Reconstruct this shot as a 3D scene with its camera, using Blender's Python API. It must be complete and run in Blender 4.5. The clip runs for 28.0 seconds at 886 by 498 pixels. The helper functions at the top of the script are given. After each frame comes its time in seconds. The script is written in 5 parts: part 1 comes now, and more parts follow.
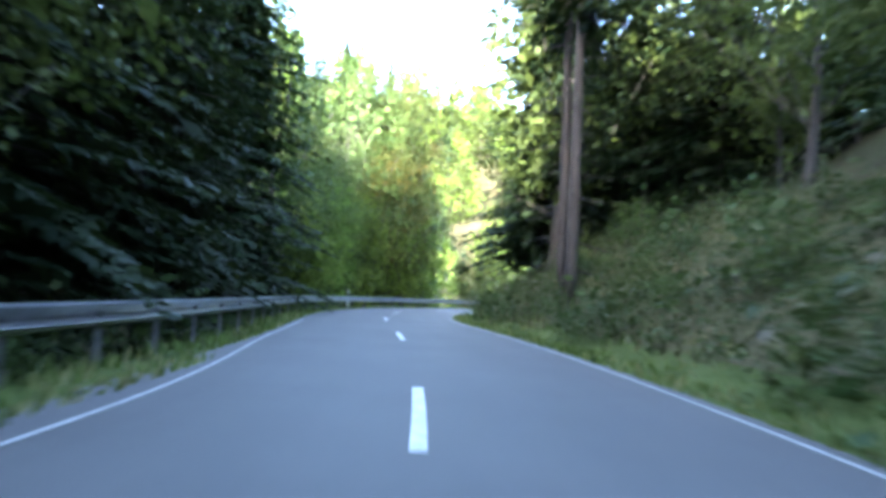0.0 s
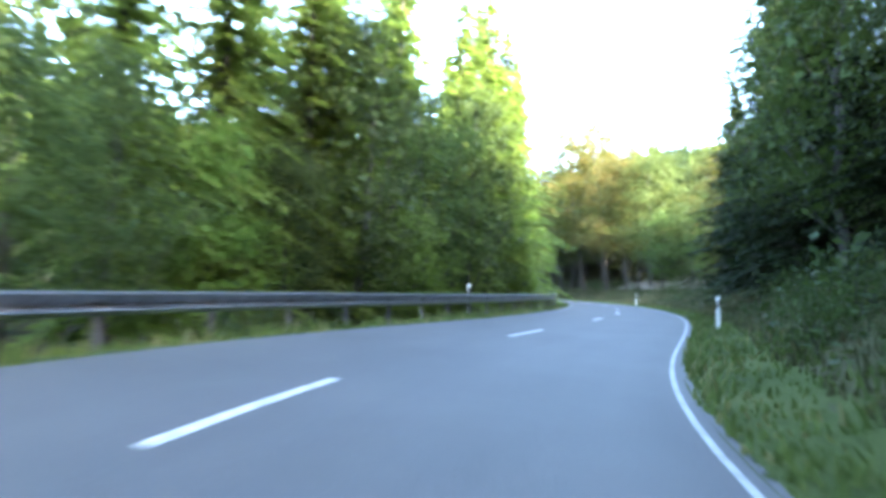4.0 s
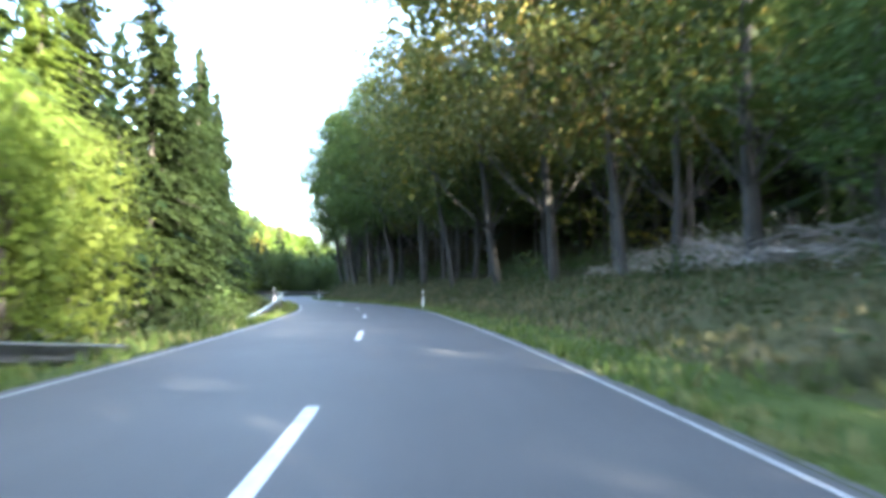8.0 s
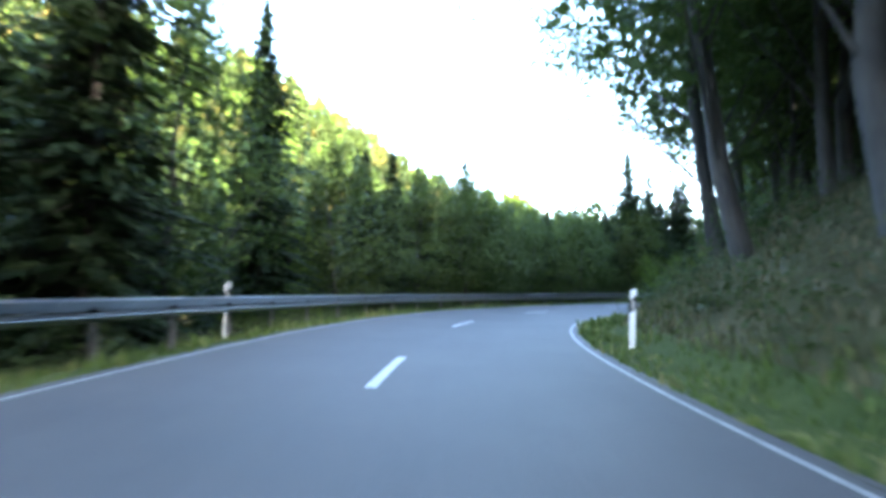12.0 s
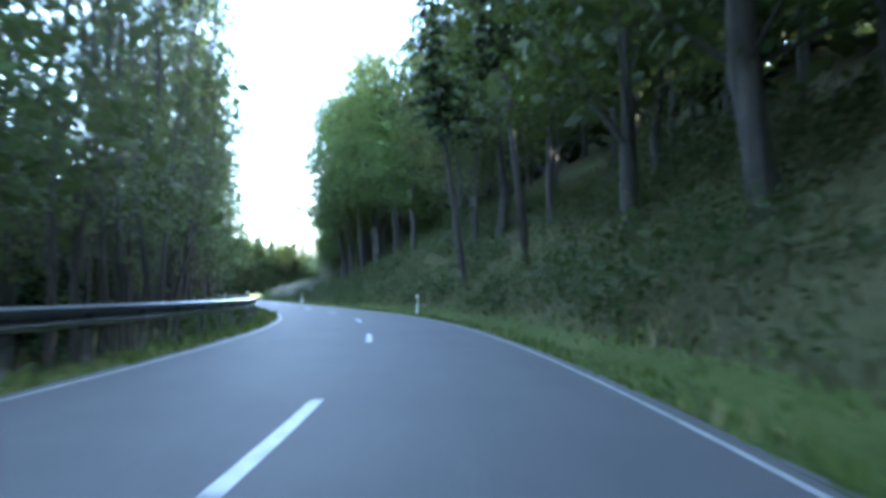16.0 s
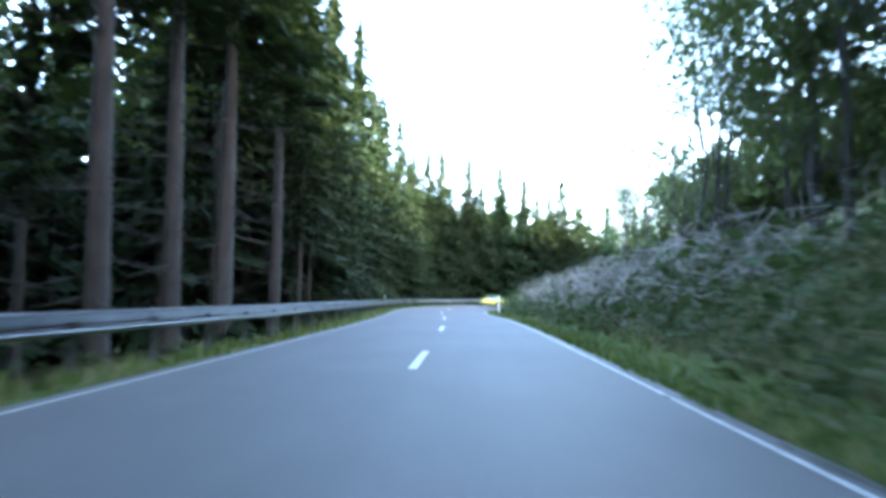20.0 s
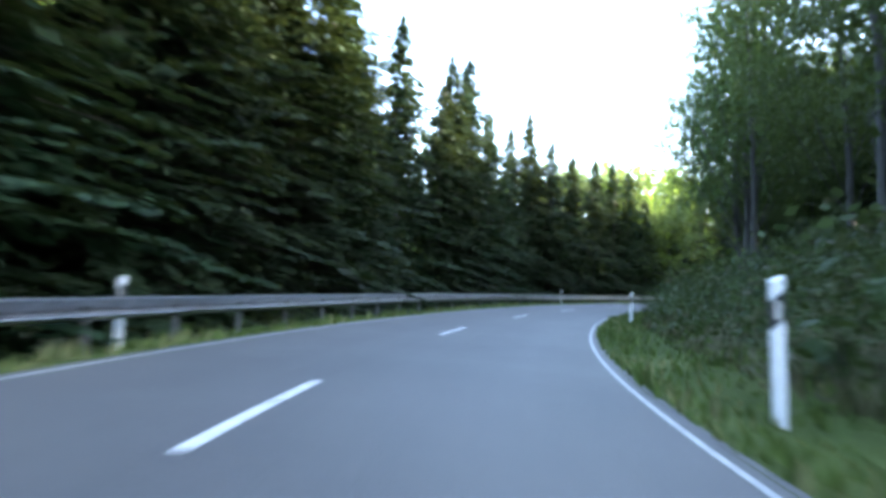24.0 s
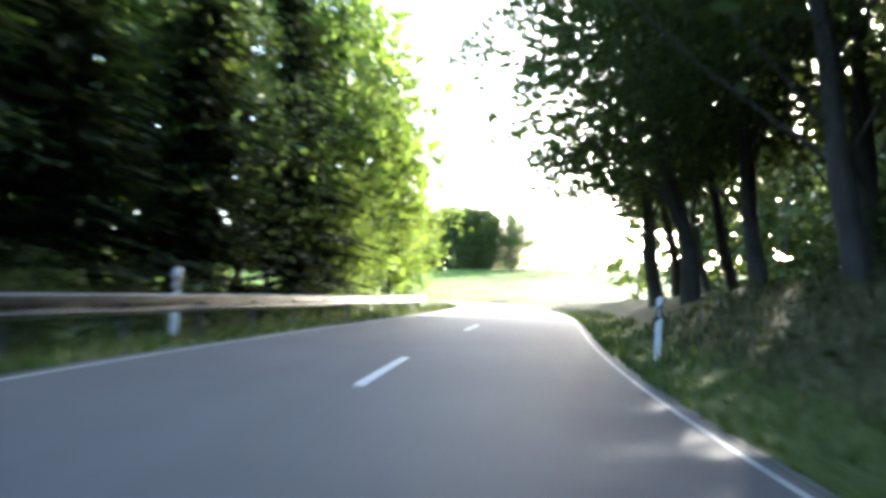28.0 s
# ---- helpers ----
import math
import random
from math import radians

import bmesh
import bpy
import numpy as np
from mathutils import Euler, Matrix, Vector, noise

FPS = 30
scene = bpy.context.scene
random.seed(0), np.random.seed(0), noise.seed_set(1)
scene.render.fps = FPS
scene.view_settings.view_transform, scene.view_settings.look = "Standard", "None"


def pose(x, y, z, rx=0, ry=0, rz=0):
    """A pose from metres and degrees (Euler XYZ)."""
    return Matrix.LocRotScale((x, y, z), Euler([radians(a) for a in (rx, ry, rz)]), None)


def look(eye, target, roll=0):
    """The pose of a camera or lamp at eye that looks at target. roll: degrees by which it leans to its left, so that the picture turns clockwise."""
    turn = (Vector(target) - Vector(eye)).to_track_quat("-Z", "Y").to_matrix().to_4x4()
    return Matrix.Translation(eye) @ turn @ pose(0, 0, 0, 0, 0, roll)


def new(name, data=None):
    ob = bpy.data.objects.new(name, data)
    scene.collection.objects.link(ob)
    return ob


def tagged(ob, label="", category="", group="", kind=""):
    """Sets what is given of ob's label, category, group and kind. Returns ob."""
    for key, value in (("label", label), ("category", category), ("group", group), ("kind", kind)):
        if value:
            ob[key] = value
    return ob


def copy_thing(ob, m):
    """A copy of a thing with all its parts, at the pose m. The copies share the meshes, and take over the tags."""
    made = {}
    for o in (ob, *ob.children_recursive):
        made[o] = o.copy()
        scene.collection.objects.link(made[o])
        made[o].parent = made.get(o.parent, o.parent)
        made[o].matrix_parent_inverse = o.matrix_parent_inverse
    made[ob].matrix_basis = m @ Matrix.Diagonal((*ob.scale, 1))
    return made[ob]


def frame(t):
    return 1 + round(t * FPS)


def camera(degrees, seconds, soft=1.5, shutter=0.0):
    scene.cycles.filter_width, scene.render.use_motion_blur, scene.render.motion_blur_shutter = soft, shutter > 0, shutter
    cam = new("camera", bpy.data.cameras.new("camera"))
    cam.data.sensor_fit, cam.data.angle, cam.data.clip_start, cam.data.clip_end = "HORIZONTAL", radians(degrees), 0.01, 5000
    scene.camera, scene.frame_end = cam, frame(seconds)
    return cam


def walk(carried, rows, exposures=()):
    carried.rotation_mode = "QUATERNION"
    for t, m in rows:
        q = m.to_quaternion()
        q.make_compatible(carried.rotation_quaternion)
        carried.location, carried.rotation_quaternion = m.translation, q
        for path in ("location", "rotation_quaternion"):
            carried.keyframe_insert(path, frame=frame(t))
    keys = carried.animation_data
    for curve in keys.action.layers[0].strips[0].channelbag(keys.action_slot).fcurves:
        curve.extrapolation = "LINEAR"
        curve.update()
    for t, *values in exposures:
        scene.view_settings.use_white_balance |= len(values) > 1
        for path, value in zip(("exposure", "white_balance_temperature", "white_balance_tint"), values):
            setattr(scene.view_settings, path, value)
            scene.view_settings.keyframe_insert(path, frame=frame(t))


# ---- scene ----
cam = camera(69.77, 28.0, soft=4.0, shutter=0.35)
PATH = [
    (0.0, pose(0.00, 0.00, 0.981, 94.30, 0, -1.60) @ pose(0, 0, 0, 0, 0, 2.65)),
    (0.5, pose(-0.02, 7.98, 0.981, 93.61, 0, 1.93) @ pose(0, 0, 0, 0, 0, 2.56)),
    (1.0, pose(-0.45, 15.82, 0.981, 93.40, 0, 3.85) @ pose(0, 0, 0, 0, 0, 2.51)),
    (1.5, pose(-0.90, 23.49, 0.979, 93.50, 0, 2.01) @ pose(0, 0, 0, 0, 0, 3.10)),
    (2.0, pose(-0.55, 30.97, 0.969, 93.20, 0, -3.90) @ pose(0, 0, 0, 0, 0, 3.20)),
    (2.5, pose(0.66, 38.08, 0.955, 92.90, 0, -17.33) @ pose(0, 0, 0, 0, 0, 1.28)),
    (3.0, pose(3.41, 44.45, 0.936, 92.94, 0, -29.54) @ pose(0, 0, 0, 0, 0, 1.30)),
    (3.5, pose(7.31, 49.81, 0.924, 93.16, 0, -42.61) @ pose(0, 0, 0, 0, 0, 0.42)),
    (4.0, pose(12.17, 53.98, 0.925, 93.60, 0, -55.40) @ pose(0, 0, 0, 0, 0, 1.80)),
    (4.5, pose(17.78, 56.89, 0.936, 93.77, 0, -69.05) @ pose(0, 0, 0, 0, 0, 1.01)),
    (5.0, pose(23.94, 58.79, 0.953, 93.89, 0, -75.60) @ pose(0, 0, 0, 0, 0, 0.27)),
    (5.5, pose(30.47, 60.36, 0.966, 93.91, 0, -76.53) @ pose(0, 0, 0, 0, 0, 0.18)),
    (6.0, pose(37.32, 62.10, 0.966, 94.02, 0, -74.61) @ pose(0, 0, 0, 0, 0, 0.31)),
    (6.5, pose(44.42, 64.26, 0.966, 94.26, 0, -71.56) @ pose(0, 0, 0, 0, 0, 0.70)),
    (7.0, pose(51.68, 66.95, 0.969, 94.25, 0, -67.75) @ pose(0, 0, 0, 0, 0, 0.47)),
    (7.5, pose(58.96, 70.16, 0.974, 93.99, 0, -64.56) @ pose(0, 0, 0, 0, 0, 0.31)),
    (8.0, pose(66.14, 73.91, 0.977, 93.70, 0, -60.39) @ pose(0, 0, 0, 0, 0, 0.07)),
    (8.5, pose(73.15, 78.14, 0.982, 93.79, 0, -57.39) @ pose(0, 0, 0, 0, 0, -0.30)),
    (9.0, pose(80.00, 82.79, 0.983, 93.65, 0, -54.32) @ pose(0, 0, 0, 0, 0, -0.06)),
    (9.5, pose(86.65, 87.85, 0.981, 94.05, 0, -51.07) @ pose(0, 0, 0, 0, 0, -0.22)),
    (10.0, pose(92.96, 93.38, 0.978, 94.56, 0, -46.40) @ pose(0, 0, 0, 0, 0, 0.11)),
    (10.5, pose(98.84, 99.33, 0.977, 94.18, 0, -43.00) @ pose(0, 0, 0, 0, 0, 0.24)),
    (11.0, pose(104.31, 105.54, 0.978, 94.08, 0, -39.95) @ pose(0, 0, 0, 0, 0, 0.54)),
    (11.5, pose(109.43, 111.85, 0.973, 93.36, 0, -38.68) @ pose(0, 0, 0, 0, 0, 0.64)),
    (12.0, pose(114.54, 117.96, 0.969, 93.58, 0, -41.65) @ pose(0, 0, 0, 0, 0, 0.20)),
    (12.5, pose(119.95, 123.52, 0.964, 93.75, 0, -47.29) @ pose(0, 0, 0, 0, 0, 0.12)),
    (13.0, pose(125.81, 128.28, 0.946, 93.64, 0, -54.83) @ pose(0, 0, 0, 0, 0, 0.37)),
    (13.5, pose(132.11, 132.04, 0.925, 93.39, 0, -63.58) @ pose(0, 0, 0, 0, 0, 1.12)),
    (14.0, pose(138.83, 134.77, 0.933, 93.74, 0, -72.22) @ pose(0, 0, 0, 0, 0, 1.76)),
    (14.5, pose(145.99, 136.51, 0.947, 94.01, 0, -80.34) @ pose(0, 0, 0, 0, 0, 0.84)),
    (15.0, pose(153.61, 137.27, 0.957, 93.89, 0, -88.01) @ pose(0, 0, 0, 0, 0, 0.33)),
    (15.5, pose(161.67, 137.10, 0.966, 94.19, 0, -93.65) @ pose(0, 0, 0, 0, 0, 0.06)),
    (16.0, pose(170.14, 136.47, 0.972, 94.13, 0, -94.08) @ pose(0, 0, 0, 0, 0, 0.25)),
    (16.5, pose(178.99, 136.11, 0.974, 94.25, 0, -90.16) @ pose(0, 0, 0, 0, 0, 0.12)),
    (17.0, pose(188.11, 136.51, 0.978, 94.05, 0, -84.74) @ pose(0, 0, 0, 0, 0, 0.53)),
    (17.5, pose(197.30, 137.73, 0.981, 94.19, 0, -80.29) @ pose(0, 0, 0, 0, 0, -0.40)),
    (18.0, pose(206.44, 139.61, 0.983, 94.31, 0, -76.67) @ pose(0, 0, 0, 0, 0, -0.08)),
    (18.5, pose(215.50, 141.93, 0.984, 94.52, 0, -74.80) @ pose(0, 0, 0, 0, 0, -0.05)),
    (19.0, pose(224.52, 144.51, 0.980, 94.61, 0, -73.45) @ pose(0, 0, 0, 0, 0, -0.25)),
    (19.5, pose(233.56, 147.27, 0.975, 94.21, 0, -72.49) @ pose(0, 0, 0, 0, 0, 0.43)),
    (20.0, pose(242.61, 150.23, 0.973, 94.32, 0, -71.36) @ pose(0, 0, 0, 0, 0, 0.21)),
    (20.5, pose(251.68, 153.31, 0.976, 94.46, 0, -71.31) @ pose(0, 0, 0, 0, 0, 0.37)),
    (21.0, pose(260.76, 156.32, 0.979, 94.11, 0, -72.04) @ pose(0, 0, 0, 0, 0, 0.04)),
    (21.5, pose(269.76, 159.21, 0.979, 93.88, 0, -72.43) @ pose(0, 0, 0, 0, 0, 0.02)),
    (22.0, pose(278.63, 161.92, 0.966, 93.72, 0, -74.00) @ pose(0, 0, 0, 0, 0, 0.49)),
    (22.5, pose(287.39, 164.09, 0.938, 93.55, 0, -78.74) @ pose(0, 0, 0, 0, 0, 1.39)),
    (23.0, pose(296.13, 165.22, 0.923, 93.64, 0, -86.82) @ pose(0, 0, 0, 0, 0, 2.05)),
    (23.5, pose(304.84, 165.04, 0.929, 93.75, 0, -95.68) @ pose(0, 0, 0, 0, 0, 1.51)),
    (24.0, pose(313.48, 163.54, 0.933, 93.74, 0, -103.94) @ pose(0, 0, 0, 0, 0, 0.84)),
    (24.5, pose(321.98, 160.76, 0.941, 93.92, 0, -112.06) @ pose(0, 0, 0, 0, 0, 0.49)),
    (25.0, pose(330.27, 156.83, 0.945, 94.25, 0, -118.47) @ pose(0, 0, 0, 0, 0, 0.34)),
    (25.5, pose(338.28, 151.94, 0.941, 94.13, 0, -124.27) @ pose(0, 0, 0, 0, 0, 1.01)),
    (26.0, pose(345.81, 146.14, 0.932, 93.87, 0, -131.28) @ pose(0, 0, 0, 0, 0, 1.30)),
    (26.5, pose(352.47, 139.34, 0.923, 93.64, 0, -140.02) @ pose(0, 0, 0, 0, 0, 0.30)),
    (27.0, pose(357.93, 131.69, 0.919, 93.66, 0, -149.07) @ pose(0, 0, 0, 0, 0, 1.32)),
    (27.5, pose(362.00, 123.41, 0.927, 93.95, 0, -158.73) @ pose(0, 0, 0, 0, 0, 1.90)),
    (28.0, pose(364.54, 114.75, 0.940, 93.87, 0, -168.33) @ pose(0, 0, 0, 0, 0, 1.74)),
]
# exposure follows the clip: a little brighter in the shade, held back where the field opens
walk(cam, PATH, [(0, 4.95, 5800, 12), (1, 5.0, 5700, 12), (2, 4.5, 5800, 12), (3, 4.0, 5900, 11), (4, 4.8, 5900, 10), (7, 4.15, 6200, 10), (9, 4.25, 6000, 10), (11, 4.35, 5900, 10), (14, 4.5, 5800, 10), (15, 4.8, 5700, 12), (16, 5.1, 5900, 10), (17, 5.3, 6000, 10), (18.5, 5.1, 6000, 10), (20, 4.95, 6000, 10), (23, 4.3, 6200, 10), (25, 4.55, 6200, 10), (26, 4.3, 6000, 10), (27, 4.0, 6000, 10), (28, 3.7, 5900, 10)])

# ---- daylight ----
SUN_EL, SUN_YAW = 20.0, -201.0          # height and heading of the sun in degrees
world = bpy.data.worlds.new("daylight")
scene.world = world
world.use_nodes = True
wn = world.node_tree
sky = wn.nodes.new("ShaderNodeTexSky")
sky.sky_type, sky.sun_disc = "NISHITA", False
sky.sun_elevation, sky.sun_rotation = radians(SUN_EL), radians(-SUN_YAW)
sky.dust_density, sky.ozone_density = 2.0, 1.0
wn.links.new(sky.outputs[0], wn.nodes["Background"].inputs[0])
wn.nodes["Background"].inputs[1].default_value = 0.15
sun_data = bpy.data.lights.new("sun", "SUN")
sun_data.energy, sun_data.angle, sun_data.color = 3.2, radians(0.5), (1.0, 0.91, 0.74)
sun = new("sun", sun_data)
ax, ay = -math.sin(radians(SUN_YAW)), math.cos(radians(SUN_YAW))
ce, se = math.cos(radians(SUN_EL)), math.sin(radians(SUN_EL))
sun.matrix_world = look((ax * ce * 300 + 200, ay * ce * 300 + 120, se * 300), (200, 120, 0))

# ---- materials ----
def node_material(name):
    m = bpy.data.materials.new(name)
    m.use_nodes = True
    nt = m.node_tree
    return m, nt, nt.nodes["Principled BSDF"], nt.nodes["Material Output"]


def noise_node(nt, scale, detail=4.0, vec=None, rough=0.6):
    n = nt.nodes.new("ShaderNodeTexNoise")
    n.inputs["Scale"].default_value, n.inputs["Detail"].default_value, n.inputs["Roughness"].default_value = scale, detail, rough
    if vec is not None:
        nt.links.new(vec, n.inputs["Vector"])
    return n.outputs["Fac"]


def ramp(nt, fac, stops):
    r = nt.nodes.new("ShaderNodeValToRGB")
    e = r.color_ramp.elements
    while len(e) < len(stops):
        e.new(0.5)
    for k, (pos, col) in enumerate(stops):
        e[k].position, e[k].color = pos, (*col, 1)
    nt.links.new(fac, r.inputs[0])
    return r.outputs[0]


def mix(nt, fac, a, b, how="MIX"):
    n = nt.nodes.new("ShaderNodeMix")
    n.data_type, n.blend_type = "RGBA", how
    for key, val in ((0, fac), (6, a), (7, b)):
        if isinstance(val, (int, float)):
            n.inputs[key].default_value = val
        elif isinstance(val, tuple):
            n.inputs[key].default_value = (*val, 1)
        else:
            nt.links.new(val, n.inputs[key])
    return n.outputs[2]


def bump(nt, bsdf, height, strength=0.3, dist=0.01):
    b = nt.nodes.new("ShaderNodeBump")
    b.inputs["Strength"].default_value, b.inputs["Distance"].default_value = strength, dist
    nt.links.new(height, b.inputs["Height"])
    nt.links.new(b.outputs[0], bsdf.inputs["Normal"])


def coords(nt, which="Object", scale=None):
    c = nt.nodes.new("ShaderNodeTexCoord").outputs[which]
    if scale:
        mp = nt.nodes.new("ShaderNodeMapping")
        mp.inputs["Scale"].default_value = scale
        nt.links.new(c, mp.inputs[0])
        c = mp.outputs[0]
    return c


def mat_asphalt():
    m, nt, b, _ = node_material("asphalt")
    along = coords(nt, "UV", (1.6, 0.05, 1))
    tracks = noise_node(nt, 1.0, 3, along)
    spots = noise_node(nt, 0.35, 4, coords(nt))
    grain = noise_node(nt, 55, 3, coords(nt))
    col = ramp(nt, tracks, [(0.3, (0.042, 0.042, 0.041)), (0.7, (0.072, 0.071, 0.068))])
    col = mix(nt, 0.6, col, ramp(nt, spots, [(0.35, (0.040, 0.040, 0.039)), (0.7, (0.080, 0.078, 0.074))]))
    col = mix(nt, 0.35, col, ramp(nt, grain, [(0.3, (0.022, 0.022, 0.022)), (0.75, (0.105, 0.103, 0.099))]))
    nt.links.new(col, b.inputs["Base Color"])
    b.inputs["Roughness"].default_value = 0.72
    b.inputs["Specular IOR Level"].default_value = 0.4
    bump(nt, b, grain, 0.4, 0.006)
    return m


def mat_paint(name="road_paint", dim=1.0):
    m, nt, b, out = node_material(name)
    wear = noise_node(nt, 6, 6, coords(nt), 0.7)
    col = ramp(nt, wear, [(0.3, (0.20 * dim, 0.20 * dim, 0.195 * dim)), (0.58, (0.47 * dim, 0.47 * dim, 0.455 * dim))])
    nt.links.new(col, b.inputs["Base Color"])
    b.inputs["Roughness"].default_value = 0.6
    return m


def mat_ground(name, lo, mid, hi, s1=0.25, s2=4.0, rough=0.95, bump_d=0.05):
    m, nt, b, _ = node_material(name)
    big, fine = noise_node(nt, s1, 4, coords(nt)), noise_node(nt, s2, 6, coords(nt), 0.75)
    col = mix(nt, 0.5, ramp(nt, big, [(0.3, lo), (0.5, mid), (0.7, hi)]), ramp(nt, fine, [(0.3, lo), (0.52, mid), (0.75, hi)]))
    nt.links.new(col, b.inputs["Base Color"])
    b.inputs["Roughness"].default_value, b.inputs["Specular IOR Level"].default_value = rough, 0.04
    bump(nt, b, fine, 0.6, bump_d)
    return m


def mat_leaf(name, dark, light, third=None, trans=0.3, glow=(0.10, 0.13, 0.02), gloss=0.16):
    m, nt, b, out = node_material(name)
    info = nt.nodes.new("ShaderNodeObjectInfo").outputs["Random"]
    isl = nt.nodes.new("ShaderNodeNewGeometry").outputs["Random Per Island"]
    patch = noise_node(nt, 0.45, 2, coords(nt))
    f1 = nt.nodes.new("ShaderNodeMath")
    f1.operation = "MULTIPLY_ADD"
    nt.links.new(isl, f1.inputs[0])
    f1.inputs[1].default_value = 0.5
    nt.links.new(patch, f1.inputs[2])
    stops = [(0.35, dark), (0.85, light)] + ([(1.0, third)] if third else [])
    col = ramp(nt, f1.outputs[0], stops)
    hue = nt.nodes.new("ShaderNodeHueSaturation")
    mr = nt.nodes.new("ShaderNodeMapRange")
    mr.inputs[3].default_value, mr.inputs[4].default_value = 0.475, 0.525
    nt.links.new(info, mr.inputs[0])
    nt.links.new(mr.outputs[0], hue.inputs["Hue"])
    mv = nt.nodes.new("ShaderNodeMapRange")
    mv.inputs[3].default_value, mv.inputs[4].default_value = 0.8, 1.2
    nt.links.new(info, mv.inputs[0])
    nt.links.new(mv.outputs[0], hue.inputs["Value"])
    nt.links.new(col, hue.inputs["Color"])
    nt.links.new(hue.outputs[0], b.inputs["Base Color"])
    b.inputs["Roughness"].default_value, b.inputs["Specular IOR Level"].default_value = 0.6, gloss
    tr = nt.nodes.new("ShaderNodeBsdfTranslucent")
    warm = mix(nt, 0.45, hue.outputs[0], glow, "MIX")
    nt.links.new(warm, tr.inputs[0])
    mx = nt.nodes.new("ShaderNodeMixShader")
    mx.inputs[0].default_value = trans
    nt.links.new(b.outputs[0], mx.inputs[1])
    nt.links.new(tr.outputs[0], mx.inputs[2])
    nt.links.new(mx.outputs[0], out.inputs[0])
    return m


def mat_bark(name, lo, hi):
    m, nt, b, _ = node_material(name)
    ridge = noise_node(nt, 1.0, 6, coords(nt, "Object", (9, 9, 1.2)), 0.7)
    blot = noise_node(nt, 1.3, 3, coords(nt))
    col = mix(nt, 0.45, ramp(nt, ridge, [(0.3, lo), (0.7, hi)]), ramp(nt, blot, [(0.35, lo), (0.7, hi)]))
    nt.links.new(col, b.inputs["Base Color"])
    b.inputs["Roughness"].default_value = 0.9
    bump(nt, b, ridge, 0.8, 0.03)
    return m


def mat_plain(name, col, rough=0.5, metal=0.0, var=0.15, scale=8.0):
    m, nt, b, _ = node_material(name)
    n = noise_node(nt, scale, 5, coords(nt), 0.7)
    lo, hi = tuple(c * (1 - var) for c in col), tuple(min(1, c * (1 + var)) for c in col)
    nt.links.new(ramp(nt, n, [(0.35, lo), (0.65, hi)]), b.inputs["Base Color"])
    b.inputs["Roughness"].default_value, b.inputs["Metallic"].default_value = rough, metal
    return m


ASPHALT, PAINT, PAINT_WORN = mat_asphalt(), mat_paint(), mat_paint("worn_edge_paint", 0.62)
VERGE = mat_ground("verge_grass", (0.024, 0.036, 0.011), (0.055, 0.072, 0.021), (0.10, 0.11, 0.042), 0.5, 6)
FLOOR = mat_ground("forest_floor", (0.028, 0.022, 0.014), (0.055, 0.05, 0.026), (0.06, 0.085, 0.03), 0.18, 3, bump_d=0.12)
MEADOW = mat_ground("meadow_grass", (0.075, 0.12, 0.02), (0.10, 0.15, 0.028), (0.13, 0.17, 0.04), 0.05, 3)
BANK_SOIL = mat_ground("bank_litter", (0.030, 0.025, 0.014), (0.062, 0.064, 0.028), (0.105, 0.085, 0.050), 0.35, 5, bump_d=0.1)
BARK_SPRUCE = mat_bark("spruce_bark", (0.018, 0.015, 0.012), (0.058, 0.047, 0.038))
BARK_GREY = mat_bark("grey_bark", (0.022, 0.020, 0.017), (0.078, 0.070, 0.058))
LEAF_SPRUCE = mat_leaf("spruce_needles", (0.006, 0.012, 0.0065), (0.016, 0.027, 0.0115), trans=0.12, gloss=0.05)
# lit copy of the spruce needles: sunlight is put into the colour
LEAF_SPRUCE_LIT = mat_leaf("sunlit_needles", (0.009, 0.0165, 0.0068), (0.028, 0.041, 0.0135), trans=0.25, glow=(0.075, 0.098, 0.022), gloss=0.06)
LEAF_BROAD = mat_leaf("broad_leaves", (0.022, 0.040, 0.012), (0.062, 0.090, 0.022))
LEAF_PALE = mat_leaf("pale_leaves", (0.040, 0.060, 0.026), (0.095, 0.118, 0.048))
# light green of young trees and larches, brightened to stand for sun on them
LEAF_LIGHT_SUNLIT = mat_leaf("light_sunlit_leaves", (0.062, 0.104, 0.018), (0.150, 0.205, 0.040), trans=0.48, glow=(0.23, 0.31, 0.04))
LEAF_AUTUMN = mat_leaf("turning_leaves", (0.034, 0.044, 0.011), (0.088, 0.088, 0.020), (0.150, 0.105, 0.024))
LEAF_SCRUB = mat_leaf("scrub_leaves", (0.017, 0.034, 0.012), (0.048, 0.075, 0.024), (0.109, 0.102, 0.061), trans=0.3)
GRASS = mat_leaf("grass_blades", (0.045, 0.066, 0.016), (0.10, 0.13, 0.032), (0.19, 0.17, 0.08), trans=0.25)
GRASS_DRY = mat_leaf("dry_grass", (0.034, 0.040, 0.016), (0.078, 0.076, 0.034), (0.15, 0.12, 0.07), trans=0.2, glow=(0.08, 0.08, 0.03))
CURB = mat_plain("dark_asphalt", (0.012, 0.012, 0.013), 0.95, 0, 0.3, 20)
ASPHALT_NEW = mat_plain("newer_asphalt", (0.040, 0.040, 0.040), 0.75, 0, 0.25, 40)
TWIG = mat_plain("dead_twigs", (0.27, 0.24, 0.21), 0.9, 0, 0.35, 3)
STEEL = mat_plain("galvanised_steel", (0.165, 0.17, 0.18), 0.3, 0.6, 0.25, 3)
STEEL_DULL = mat_plain("weathered_zinc", (0.13, 0.13, 0.125), 0.75, 0.2, 0.35, 5)
